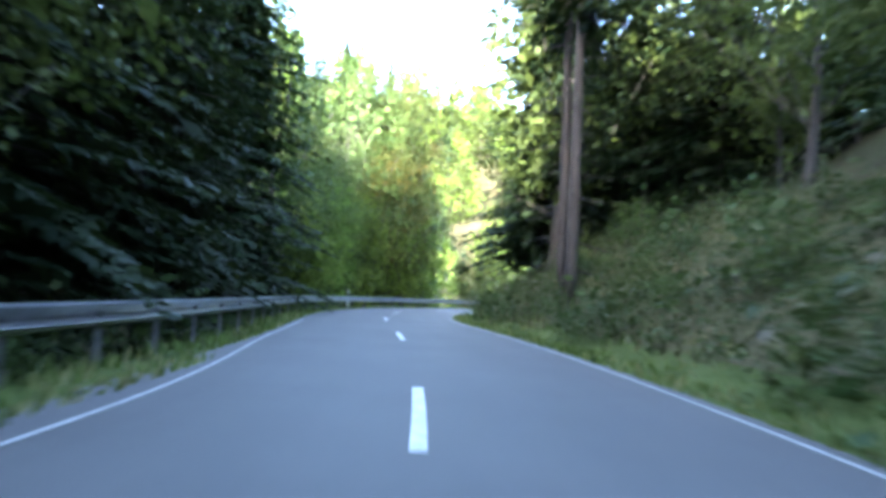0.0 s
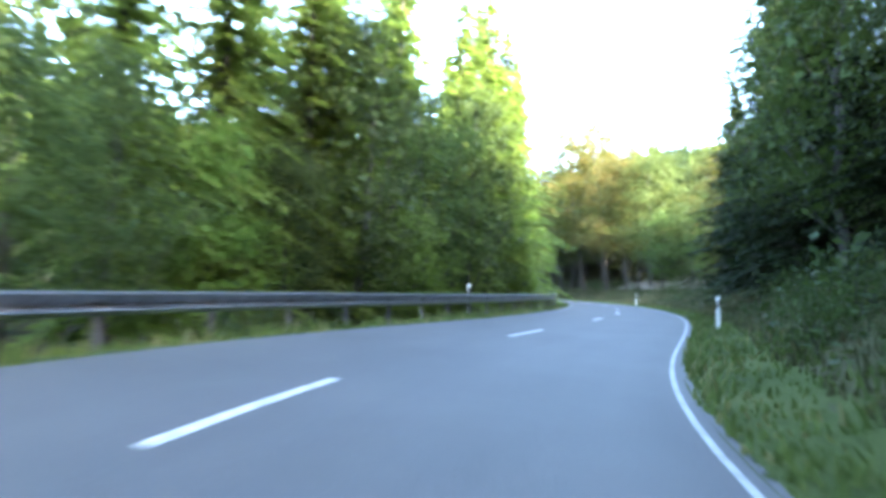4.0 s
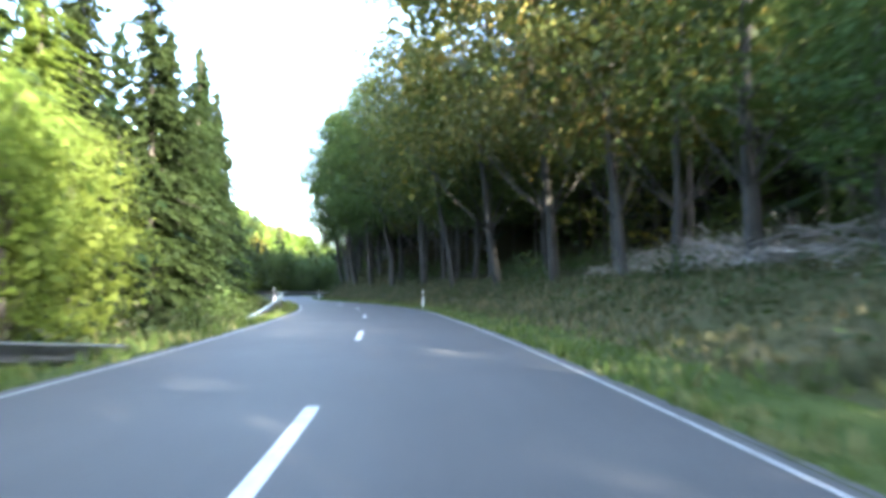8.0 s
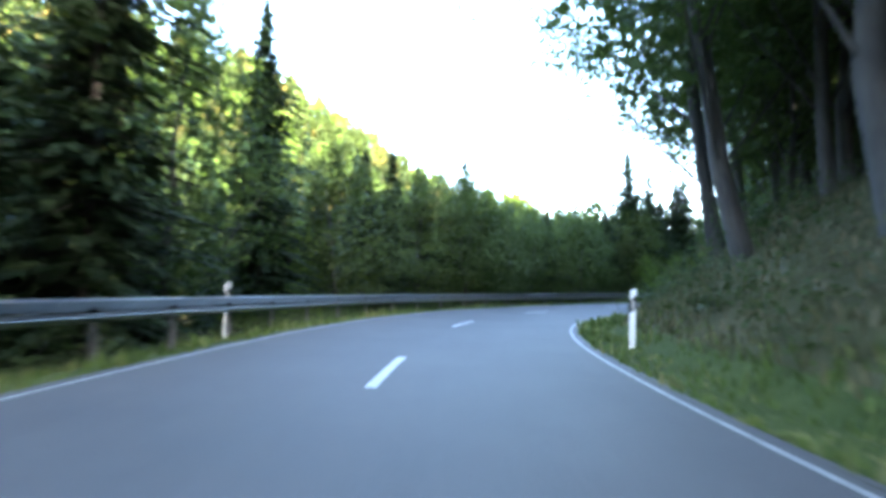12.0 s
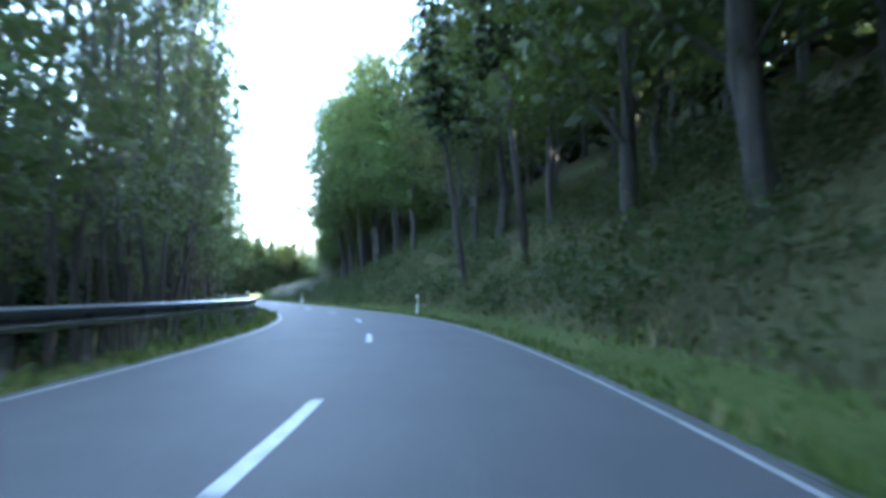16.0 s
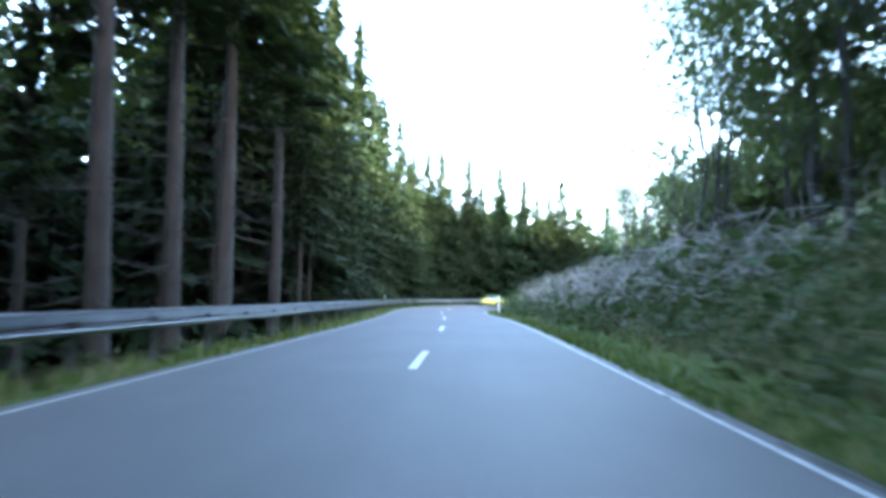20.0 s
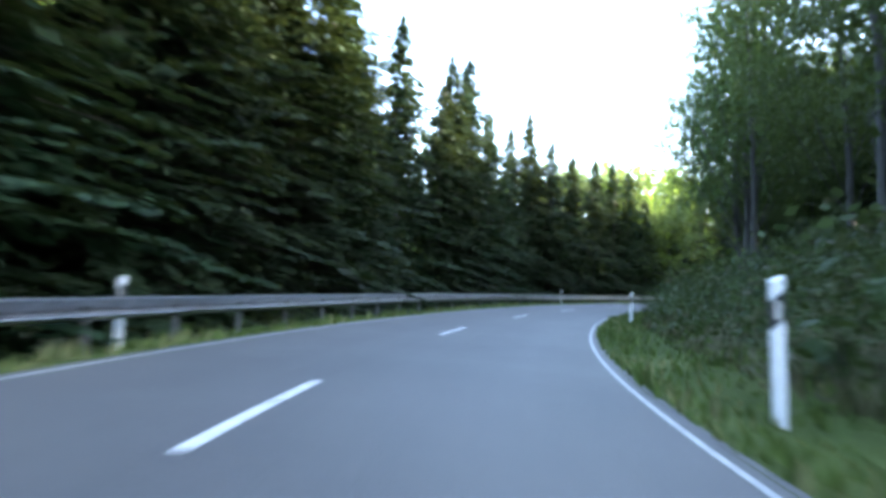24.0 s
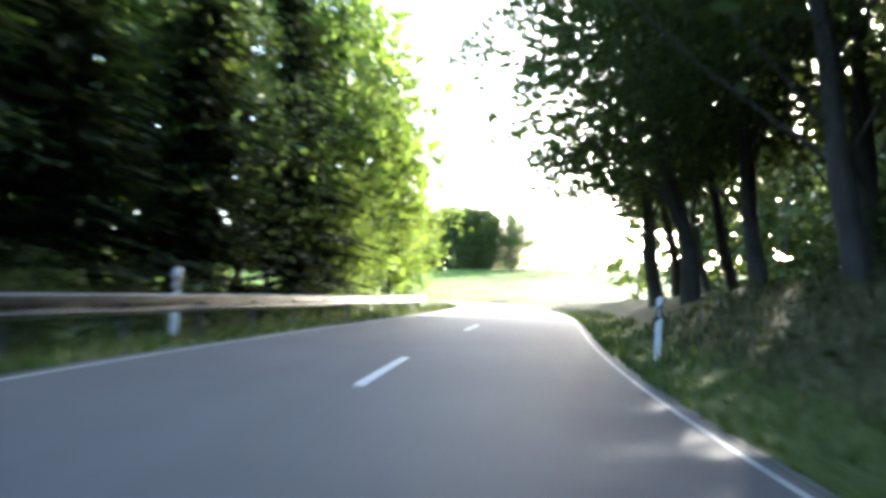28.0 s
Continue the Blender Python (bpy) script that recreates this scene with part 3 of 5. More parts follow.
def broad_crown(rng, height, base, radius, clumps, per, leaf, lean=0.0, core=8, core_size=0.42):
    """Places of leaf clumps in an uneven crown, and the quads round them."""
    cs = []
    tries = 0
    lob = [(rng.uniform(0, 6.28), rng.uniform(0.15, 0.95), rng.uniform(0.35, 0.6)) for _ in range(9)]
    while len(cs) < clumps and tries < clumps * 60:
        tries += 1
        u = rng.uniform(0, 1) ** 0.85
        ang = rng.uniform(0, 2 * math.pi)
        env = radius * (math.sin(math.pi * (0.10 + 0.86 * u) ** 0.8) ** 0.7)
        bulge = 0.72 + 0.5 * max(lw * max(0, math.cos(ang - la)) * math.exp(-((u - lu) / 0.18) ** 2) * 2 for la, lu, lw in lob)
        rr = env * bulge * math.sqrt(rng.uniform(0.18, 1.0))
        p = np.array([rr * math.cos(ang) + lean * u, rr * math.sin(ang), base + (height - base) * u])
        if all(np.linalg.norm((p - q) * (1, 1, 1.2)) > 0.62 for q in cs[-40:]):
            cs.append(p)
    cs = np.array(cs)
    spread = rng.uniform(0.45, 0.95, (len(cs), 1, 1)) * 0.72
    off = np.clip(rng.normal(size=(len(cs), per, 3)), -1.7, 1.7) * spread * np.array([1, 1, 0.62])
    places = (cs[:, None] + off).reshape(-1, 3)
    quads = leaf_quads(places, rng.uniform(0.65, 1.25, len(places)) * leaf, rng, 0.8)
    axis_ = np.array([lean * 0.5, 0, 0])
    inner = np.repeat((cs - axis_) * np.array([0.55, 0.55, 1.0]) + axis_, core, 0)
    inner[:, 2] = base + (inner[:, 2] - base) * 0.9 + 0.02 * height
    inner = inner + rng.normal(size=inner.shape) * 0.45
    return cs, np.concatenate([quads, leaf_quads(inner, rng.uniform(0.7, 1.2, len(inner)) * core_size, rng)])


def tree_thing(name, label, trunk_geo, crown_geo, bark, leaves):
    e = new(name)
    mesh_object("trunk", *trunk_geo, bark, e, True)
    quads_object("crown", crown_geo, leaves, e)
    return tagged(e, label, "tree")


def broad_tree(seed, height, base, radius, clumps, per, leaf, leaves, trunk_r, label, stems=1, bend=0.4, name="broadleaf_tree", core=8):
    rng = np.random.default_rng(seed)
    cs, quads = broad_crown(rng, height, base, radius, clumps, per, leaf, core=core)
    bits = []
    for k in range(stems):
        a0 = rng.uniform(0, 6.28)
        foot = np.array([math.cos(a0), math.sin(a0), 0]) * (0.35 * (stems > 1))
        tip = np.array([rng.normal() * bend, rng.normal() * bend, height * 0.9]) + foot * 3
        wig = rng.normal(size=(8, 2)) * 0.10
        path = []
        for j in range(8):
            u = j / 7
            p = foot * (1 - u) + tip * u
            path.append((p[0] + wig[j, 0] * (j > 0), p[1] + wig[j, 1] * (j > 0), p[2] if j else -0.8))
        r0 = trunk_r * (1 if stems == 1 else 0.6)
        rad = [r0 * 1.35, r0, r0 * 0.88, r0 * 0.75, r0 * 0.6, r0 * 0.42, r0 * 0.25, 0.02]
        bits.append(tube(path, rad, 8))
        pick = rng.choice(len(cs), min(len(cs), 10), replace=False)
        for i in pick:
            c = cs[i]
            u = np.clip((c[2] - 0.36 * height) / height, 0.14, 0.75)
            st = np.array(path[0]) * 0 + np.array([np.interp(u * 7, range(8), [q[ax_] for q in path]) for ax_ in range(3)])
            m_ = (st + c) / 2 + np.array([0, 0, -0.25])
            rr = r0 * 0.26 * (1 - u * 0.6)
            bits.append(tube([tuple(st), tuple(m_), tuple(c)], [rr, rr * 0.6, 0.015], 5))
    return tree_thing(name, label, merge(bits), quads, BARK_GREY, leaves)


def spruce_tree(seed, height, base, radius, label, bare=0.0, whorls=34, leaves=None, droop=0.35, name="spruce_tree", fine=1.0):
    rng = np.random.default_rng(seed)
    r0 = (0.0068 if bare else 0.0085) * height + 0.03
    bend = rng.normal(size=2) * 0.15
    path = [(bend[0] * u * u, bend[1] * u * u, height * u if u else -0.8) for u in (0, 0.05, 0.2, 0.4, 0.6, 0.8, 1.0)]
    bits = [tube(path, [r0 * 1.4, r0, r0 * 0.9, r0 * 0.72, r0 * 0.5, r0 * 0.28, 0.015], 8)]
    quads = []
    for k in range(whorls):
        u = k / (whorls - 1)
        z = base + (height - base) * u ** 0.92
        reach = radius * (1 - u) ** 0.6 * rng.uniform(0.72, 1.15) + 0.14
        for j in range(8 if u < 0.75 else 6):
            ang = rng.uniform(0, 6.28)
            ln = reach * rng.uniform(0.6, 1.12)
            dz = droop * ln * rng.uniform(0.6, 1.4)
            out = np.array([math.cos(ang), math.sin(ang), 0])
            side = np.array([-out[1], out[0], 0])
            twigs = max(3, int(ln * fine / 0.17))
            for g in range(twigs):
                f0 = (g + rng.uniform(0.2, 0.8)) / twigs
                p0 = out * ln * f0 + np.array([0, 0, z - dz * f0 ** 1.5 + 0.1 * ln * f0])
                tl = ((0.12 + 0.13 * ln * (1 - f0)) * rng.uniform(0.8, 1.3) + 0.10) / fine ** 0.5
                tw = (0.040 + 0.012 * ln) / fine ** 0.5
                for sg in (-1, 1):
                    way = out * rng.uniform(0.5, 1.0) + side * sg * rng.uniform(0.5, 1.1) + np.array([0, 0, -rng.uniform(0.15, 0.8)])
                    way /= np.linalg.norm(way)
                    across = np.cross(way, (rng.normal() * 0.4, rng.normal() * 0.4, 1.0))
                    across *= tw / (np.linalg.norm(across) + 1e-6)
                    quads.append([p0, p0 + way * tl * 0.5 + across, p0 + way * tl, p0 + way * tl * 0.55 - across])
            for g in range(6):
                p0 = out * ln * rng.uniform(0.06, 0.55) + np.array([0, 0, z - dz * 0.3 + rng.normal() * 0.12])
                way = out * 0.5 + side * rng.normal() * 0.6 + np.array([0, 0, -rng.uniform(0.2, 0.7)])
                across = np.cross(way, rng.normal(size=3))
                across *= (0.07 + 0.026 * ln) / (np.linalg.norm(across) + 1e-6)
                way *= 0.15 + 0.05 * ln
                quads.append([p0 - way, p0 + across, p0 + way, p0 - across])
            if u < 0.5 and rng.uniform() < 0.25:
                bits.append(tube([(0, 0, z), tuple(out * ln * 0.7 + np.array([0, 0, z - dz * 0.6]))], [0.03, 0.008], 4))
    if bare:
        for k in range(int(bare * 9)):
            z = rng.uniform(0.12, 1.0) * base
            ang, ln = rng.uniform(0, 6.28), rng.uniform(0.5, 1.6)
            bits.append(tube([(0, 0, z), (math.cos(ang) * ln, math.sin(ang) * ln, z - 0.25 * ln)], [0.022, 0.006], 4))
    return tree_thing(name, label, merge(bits), np.array(quads), BARK_SPRUCE, leaves or LEAF_SPRUCE)


def bush_thing(seed, height, radius, clumps, per, leaf, leaves, label, name="bush"):
    rng = np.random.default_rng(seed)
    cs, quads = broad_crown(rng, height, 0.05, radius, clumps, per, leaf, core=3, core_size=0.3)
    bits = []
    for i in rng.choice(len(cs), min(9, len(cs)), replace=False):
        c = cs[i]
        bits.append(tube([(0, 0, -0.3), (c[0] * 0.4, c[1] * 0.4, c[2] * 0.55), tuple(c)], [0.035, 0.022, 0.008], 4))
    e = new(name)
    mesh_object("woody_base", *merge(bits if name == "bush" else bits[:1]), BARK_GREY, e)
    quads_object("foliage", quads, leaves, e)
    return tagged(e, label, name)


MASTERS = {
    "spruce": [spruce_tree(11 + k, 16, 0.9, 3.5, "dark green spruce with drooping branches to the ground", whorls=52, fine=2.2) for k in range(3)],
    # same spruce in the brighter needles, coloured as if in sun
    "green": [spruce_tree(21 + k, 16, 0.9, 3.5, "spruce with sprays to the ground, sunlight put into its needle colour", whorls=52, fine=2.2, leaves=LEAF_SPRUCE_LIT, droop=0.5, name="green_spruce") for k in range(2)],
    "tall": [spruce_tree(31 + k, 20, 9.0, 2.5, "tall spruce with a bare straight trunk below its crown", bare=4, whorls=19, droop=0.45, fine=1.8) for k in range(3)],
    "larch": [spruce_tree(51 + k, 19, 1.6, 2.9, "tall conifer with light green sprays, sunlight put into the colour", whorls=38, leaves=LEAF_LIGHT_SUNLIT, droop=0.7, name="larch_tree", fine=2.2) for k in range(2)],
    "broad": [broad_tree(71 + k, 15, 2.6, 4.3, 140, 95, 0.125, LEAF_BROAD, 0.17, "broadleaf tree with a full dark green crown") for k in range(3)],
    "oak": [broad_tree(81 + k, 16, 4.4, 5.2, 190, 95, 0.125, LEAF_BROAD, 0.19, "large tree with a dark spreading crown over a clear trunk", name="spreading_tree", core=5) for k in range(2)],
    "thin": [broad_tree(91 + k, 17, 2.4, 2.8, 80, 80, 0.11, LEAF_PALE, 0.12, "slender broadleaf tree with several thin stems", stems=3, bend=0.9, name="slender_tree", core=2) for k in range(3)],
    "autumn": [broad_tree(111 + k, 15, 3.6, 4.4, 140, 95, 0.125, LEAF_AUTUMN, 0.13, "broadleaf tree with yellowing autumn leaves", name="autumn_tree") for k in range(2)],
    "light": [broad_tree(131 + k, 9, 0.5, 2.6, 100, 80, 0.105, LEAF_LIGHT_SUNLIT, 0.1, "young broadleaf tree with light green leaves", stems=2, name="young_tree") for k in range(2)],
    "bush": [bush_thing(151 + k, 2.6, 1.7, 48, 70, 0.085, LEAF_BROAD, "leafy green roadside bush") for k in range(2)],
    "scrub": [bush_thing(171 + k, 1.3, 1.2, 30, 56, 0.07, LEAF_SCRUB, "low scrub of brambles and ferns", "bramble") for k in range(2)],
}
used = {k: 0 for k in MASTERS}
GROUP = {"spruce": "spruces beside the road", "green": "green spruces beside the road", "tall": "tall spruces of the forest edge", "larch": "light conifers", "broad": "broadleaf trees beside the road", "oak": "spreading trees beside the road", "thin": "slender trees beside the road", "autumn": "trees with turning leaves", "light": "young light green trees", "bush": "roadside bushes", "scrub": "scrub on the bank"}
planted = []


def plant(kind, s, d, size=1.0, lean=0.0, wide=1.0):
    """Plants one thing s metres along and d metres right of the road's middle, leaning towards the road by some degrees."""
    x, y, _ = at_road(s, d)
    x, y = float(x), float(y)
    z = float(ground_height(x, y)[0]) - 0.1
    if abs(d) < 9:
        z = float(at_road(s, d)[2] + side_height(np.array(s), np.array(d))) - 0.05
    put(kind, x, y, z, size, lean * (1 if d > 0 else -1), wide, math.degrees(np.interp(s, RS, RH)))


def put(kind, x, y, z, size=1.0, lean=0.0, wide=1.0, along=0.0):
    i = used[kind]
    used[kind] += 1
    pool = MASTERS[kind]
    chance = random.Random(int(abs(x) * 97 + abs(y) * 89))
    turn = Euler((0, radians(-lean) + chance.gauss(0, 0.015), radians(along)))
    m = Matrix.Translation((x, y, z)) @ turn.to_matrix().to_4x4() @ pose(0, 0, 0, 0, 0, chance.uniform(0, 360)) @ Matrix.Diagonal((size * wide, size * wide, size, 1))
    planted.append((x, y))
    ob = pool[i if i < len(pool) else chance.randrange(len(pool))]
    if i < len(pool):
        ob.matrix_basis = m
        tagged(ob, group=GROUP[kind])
    else:
        copy_thing(ob, m)


def row(side, s0, s1, d0, d1, gap, mix_, size=(0.85, 1.15), depth_gap=None, wide=1.0):
    """Scatters trees between s0 and s1, from d0 to d1 metres out on one side. mix_: kinds with their shares."""
    random.seed(int(1000 + s0 * 7 + d0 * 131 + side * 17))
    kinds, shares = zip(*mix_)
    d = d0
    while d <= d1:
        s = s0 + random.uniform(0, gap)
        while s < s1:
            dd = d + random.uniform(-0.6, 1.0) * 1.2
            x, y, _ = at_road(s, side * dd)
            cs, cd = nearest(x, y)
            if abs(abs(cd[0]) - dd) < 1.5 and all((x - px) ** 2 + (y - py) ** 2 > (0.45 * gap) ** 2 for px, py in planted):
                plant(random.choices(kinds, shares)[0], s, side * dd, random.uniform(*size), 0, wide * random.uniform(0.92, 1.1))
            s += gap * random.uniform(0.7, 1.4)
        d += depth_gap or gap * 0.9


# trees past the forest edge, too many to count: coarser crowns joined by kind
def wood_shapes(seed, kind, far=False):
    rng = np.random.default_rng(seed)
    if kind == "conifer":
        quads = []
        rings = 15 if far else 24
        for k in range(rings):
            u = k / (rings - 1)
            z, reach = 1.5 + 14.5 * u ** 0.92, 3.5 * (1 - u) ** 0.56 * rng.uniform(0.75, 1.1) + 0.15
            for j in range((8 if far else 12) if u < 0.8 else 6):
                ang = rng.uniform(0, 6.28)
                ln = reach * rng.uniform(0.55, 1.15)
                o = np.array([math.cos(ang), math.sin(ang), 0.0])
                sd = np.array([-o[1], o[0], 0.0])
                sprays = 2 if far else 4
                w = (0.15 if far else 0.085) * ln / sprays ** 0.5 + (0.08 if far else 0.05)
                for g in range(sprays):
                    f0, f1 = 0.12 + 0.88 * g / sprays, 0.12 + 0.88 * (g + 1.25) / sprays
                    swing = sd * ln * rng.normal() * 0.10
                    p0, p1 = o * ln * f0 + np.array([0, 0, z - 0.35 * ln * f0 * f0]), o * ln * f1 + swing + np.array([0, 0, z - 0.35 * ln * f1 * f1 - 0.12])
                    lift = np.array([0, 0, rng.normal() * 0.1])
                    quads.append([p0, (p0 + p1) / 2 + sd * w + lift, p1, (p0 + p1) / 2 - sd * w - lift])
                if j % 3 == 0:
                    c0, up_ = o * ln * 0.3 + np.array([0, 0, z - 0.2]), np.array([0, 0, 0.45])
                    quads.append([c0 - up_, c0 + sd * (0.22 * ln + 0.1), c0 + up_, c0 - sd * (0.22 * ln + 0.1)])
        quads = np.array(quads)
    elif kind == "high":
        quads = broad_crown(rng, 16, 5.2, 4.6, 54, 6, 0.55, core=2, core_size=1.5)[1] if far else broad_crown(rng, 16, 5.2, 4.6, 70, 20, 0.26, core=6, core_size=0.55)[1]
    else:
        quads = broad_crown(rng, 15, 0.9, 4.2, 54, 6, 0.55, core=2, core_size=1.5)[1] if far else broad_crown(rng, 15, 0.9, 4.2, 70, 20, 0.25, core=6, core_size=0.55)[1]
    stem = [(0.17, 0), (0, 0.17), (-0.17, 0), (0, -0.17)]
    trunk = np.array([[[stem[j][0], stem[j][1], -1], [stem[(j + 1) % 4][0], stem[(j + 1) % 4][1], -1], [stem[(j + 1) % 4][0] * 0.3, stem[(j + 1) % 4][1] * 0.3, 11], [stem[j][0] * 0.3, stem[j][1] * 0.3, 11]] for j in range(4)])
    return quads, trunk


WOOD = {"conifer": [wood_shapes(301 + k, "conifer") for k in range(3)], "broad": [wood_shapes(321 + k, "broad") for k in range(3)], "high": [wood_shapes(381 + k, "high") for k in range(3)]}
# lit: the broad crowns again, in brighter leaves that stand for sunlight
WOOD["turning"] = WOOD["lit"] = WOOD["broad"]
FAR_BROAD = [wood_shapes(341 + k, "broad", True) for k in range(3)]
FAR_HIGH = [wood_shapes(391 + k, "high", True) for k in range(3)]
FAR_CONIFER = [wood_shapes(361 + k, "conifer", True) for k in range(3)]
wood_crowns = {"conifer": [], "broad": [], "turning": [], "lit": [], "high": []}
wood_trunks = []


def wood(kind, x, y, z, size, far=False):
    quads, trunk = random.choice(WOOD[kind] if not far else FAR_CONIFER if kind == "conifer" else FAR_HIGH if kind == "high" else FAR_BROAD)
    a = random.uniform(0, 6.28)
    turn = np.array([[math.cos(a), -math.sin(a), 0], [math.sin(a), math.cos(a), 0], [0, 0, 1]]) * size
    if kind == "conifer":
        turn[:2] *= random.uniform(1.1, 1.4)
    wood_crowns[kind].append(quads @ turn.T + np.array([x, y, z]))
    wood_trunks.append(trunk @ turn.T + np.array([x, y, z]))


def wood_row(side, s0, s1, d0, d1, gap, mix_, size=(0.85, 1.15)):
    random.seed(int(5000 + s0 * 7 + d0 * 131 + side * 17))
    kinds, shares = zip(*mix_)
    cand = []
    d = d0
    while d <= d1:
        s = s0 + random.uniform(0, gap)
        while s < s1:
            dd = d + random.uniform(-1, 1) * gap * 0.35
            x, y, _ = at_road(s, side * dd)
            cand.append((float(x), float(y), dd))
            s += gap * random.uniform(0.7, 1.4)
        d += gap * 0.9
    x, y, dd = np.array(cand).T
    _, cd = nearest(x, y)
    keep = np.abs(np.abs(cd) - dd) < 2.5
    z = ground_height(x, y)
    for q in np.nonzero(keep)[0]:
        if dd[q] > 20 and gap < 4.5 and q % 3 == 0:
            continue
        if all((x[q] - px) ** 2 + (y[q] - py) ** 2 > (0.4 * gap) ** 2 for px, py in planted):
            planted.append((x[q], y[q]))
            wood(random.choices(kinds, shares)[0], x[q], y[q], z[q] - 0.2, random.uniform(*size), dd[q] > 19)


# left side, the valley: forest edge
row(-1, -4, 33, 7.6, 10, 3.4, [("spruce", 3), ("broad", 3), ("thin", 1)], (1.1, 1.3))
for s, d, k in ((35.6, -8.8, 0.66), (38.2, -7.6, 0.70), (40.6, -9.4, 0.80), (43.2, -8.0, 1.02), (46.4, -9.6, 1.2), (49.2, -8.0, 1.18), (52.0, -9.4, 1.16)):
    plant("broad", s, d, k)
for s, d, k in ((37.0, -6.9, 0.95), (40.4, -7.0, 1.05), (44.6, -7.0, 1.1), (48.0, -6.8, 1.0), (51.4, -6.9, 0.9)):
    plant("light", s, d, k)
for s, d, k in ((44.8, -11.5, 1.05), (47.5, -12.0, 1.15), (51.0, -11.8, 1.2)):
    plant("spruce", s, d, k, 0, 1.0)
plant("thin", 45.2, -8.2, 1.05)
plant("autumn", 51.0, -8.6, 1.12)
plant("autumn", 47.8, -7.4, 0.95)
row(-1, 53, 68, 6.4, 9, 2.9, [("broad", 5), ("light", 1)], (0.46, 0.58))
row(-1, 68, 88, 6.4, 7, 2.9, [("broad", 4), ("light", 2)], (0.5, 0.62))
plant("tall", 66.6, -9.6, 0.52)
for s, d, k in ((71.0, -9.0, 0.78), (73.2, -8.4, 0.78), (77.1, -8.2, 0.90), (75.4, -9.2, 0.84), (78.8, -8.6, 0.98), (81.5, -10.2, 1.08), (84.6, -8.8, 1.12), (87.4, -10.4, 1.18)):
    plant("larch", s, d, k, 0, 1.3)
for s, d, k in ((89.5, -7.7, 1.1), (93.5, -6.8, 1.2), (96, -8.5, 1.25), (99.5, -7.0, 1.25), (103, -8.5, 1.25), (106.5, -7.0, 1.25), (110, -8.0, 1.2), (113, -7.0, 1.1), (116.5, -7.4, 1.0), (119, -8.4, 0.95), (115, -10.5, 1.1), (119.5, -11.5, 1.0), (105, -10.8, 1.2), (101, -11, 1.2)):
    plant("larch", s, d, k, 0, 1.15)
row(-1, 90, 118, 5.8, 6.2, 3.4, [("light", 3), ("bush", 2)], (0.45, 0.6))
for s, d, k in ((121.5, -8.6, 0.72), (125.5, -9.0, 0.75), (129, -9.2, 0.78), (132.5, -9.4, 0.76), (135.8, -9.0, 0.78), (127.5, -11.5, 0.85), (131.5, -12.0, 0.85)):
    plant("larch", s, d, k, 0, 1.2)
row(-1, 116, 132, 7.0, 8, 3.0, [("light", 5)], (0.55, 0.7))
for s, d, k in ((127, -6.4, 0.5), (129.5, -6.2, 0.56), (132, -6.1, 0.5)):
    plant("light", s, d, k)
for s, d, k in ((139.5, -9.6, 0.9), (143.5, -8.2, 0.95), (147, -8.6, 0.94), (150.5, -8.2, 0.94), (154, -8.4, 0.96), (158, -8.6, 0.98), (161.5, -8.2, 1.0), (165, -8.4, 1.0), (169, -8.6, 1.02), (172.5, -8.8, 0.82), (176, -9.2, 0.8), (180, -9.0, 0.86), (184, -8.8, 0.94), (188, -8.4, 0.96), (191, -8.8, 0.92)):
    plant("green", s, d, k)
row(-1, 170, 192, 6.6, 6.8, 3.4, [("light", 2), ("broad", 2)], (0.42, 0.55))
row(-1, 193, 206, 7.0, 9, 3.0, [("spruce", 4), ("light", 2), ("broad", 2)], (0.55, 0.68))
row(-1, 206, 244, 8.6, 11, 2.8, [("spruce", 4), ("broad", 2)], (0.40, 0.52), None, 1.35)
row(-1, 206, 244, 6.8, 7, 2.8, [("light", 1), ("broad", 4)], (0.34, 0.46), None, 1.3)
for s, d, k in ((237.5, -9.4, 0.70), (240.5, -9.8, 0.66), (243.5, -9.2, 0.68), (246.5, -10, 0.72)):
    plant("spruce", s, d, k, 0, 1.25)
for s, d, k in ((236, -6.6, 0.55), (239.5, -6.8, 0.6), (243, -6.4, 0.55)):
    plant("light", s, d, k, 0, 1.3)
for s, d, k in ((247.5, -6.8, 0.84), (251.5, -7.6, 0.8), (255, -6.6, 0.86)):
    plant("broad", s, d, k)
row(-1, 258, 302, 6.6, 11, 3.4, [("thin", 1)], (0.9, 1.15))
row(-1, 302, 324, 6.8, 11, 3.8, [("thin", 3), ("oak", 2)], (0.95, 1.1))
row(-1, 324, 354, 7.0, 11, 3.4, [("tall", 6)], (0.95, 1.15), None, 1.15)
wood_row(-1, 300, 352, 11.5, 15, 4.8, [("high", 3), ("conifer", 1)], (1.0, 1.2))
row(-1, 353, 371, 8.0, 9.6, 3.0, [("spruce", 4), ("tall", 2)], (1.18, 1.32), None, 0.95)
row(-1, 371.5, 382, 8.4, 10, 2.9, [("spruce", 6)], (1.0, 1.15), None, 1.05)
row(-1, 382, 404, 8.6, 10, 2.8, [("spruce", 6)], (0.85, 0.98), None, 1.15)
row(-1, 404, 427, 8.6, 10, 2.7, [("spruce", 6)], (0.86, 0.98), None, 1.2)
row(-1, 427, 444, 8.6, 10, 2.7, [("spruce", 6)], (0.78, 0.88), None, 1.25)
row(-1, 444, 458, 8.4, 9.8, 2.8, [("spruce", 4)], (0.72, 0.82), None, 1.2)
# mostly spruces here: their dark needles stand in for shade on the lower half
row(-1, 458, 471, 7.8, 9.4, 2.7, [("spruce", 4), ("green", 1), ("broad", 2)], (0.54, 0.64), None, 1.35)
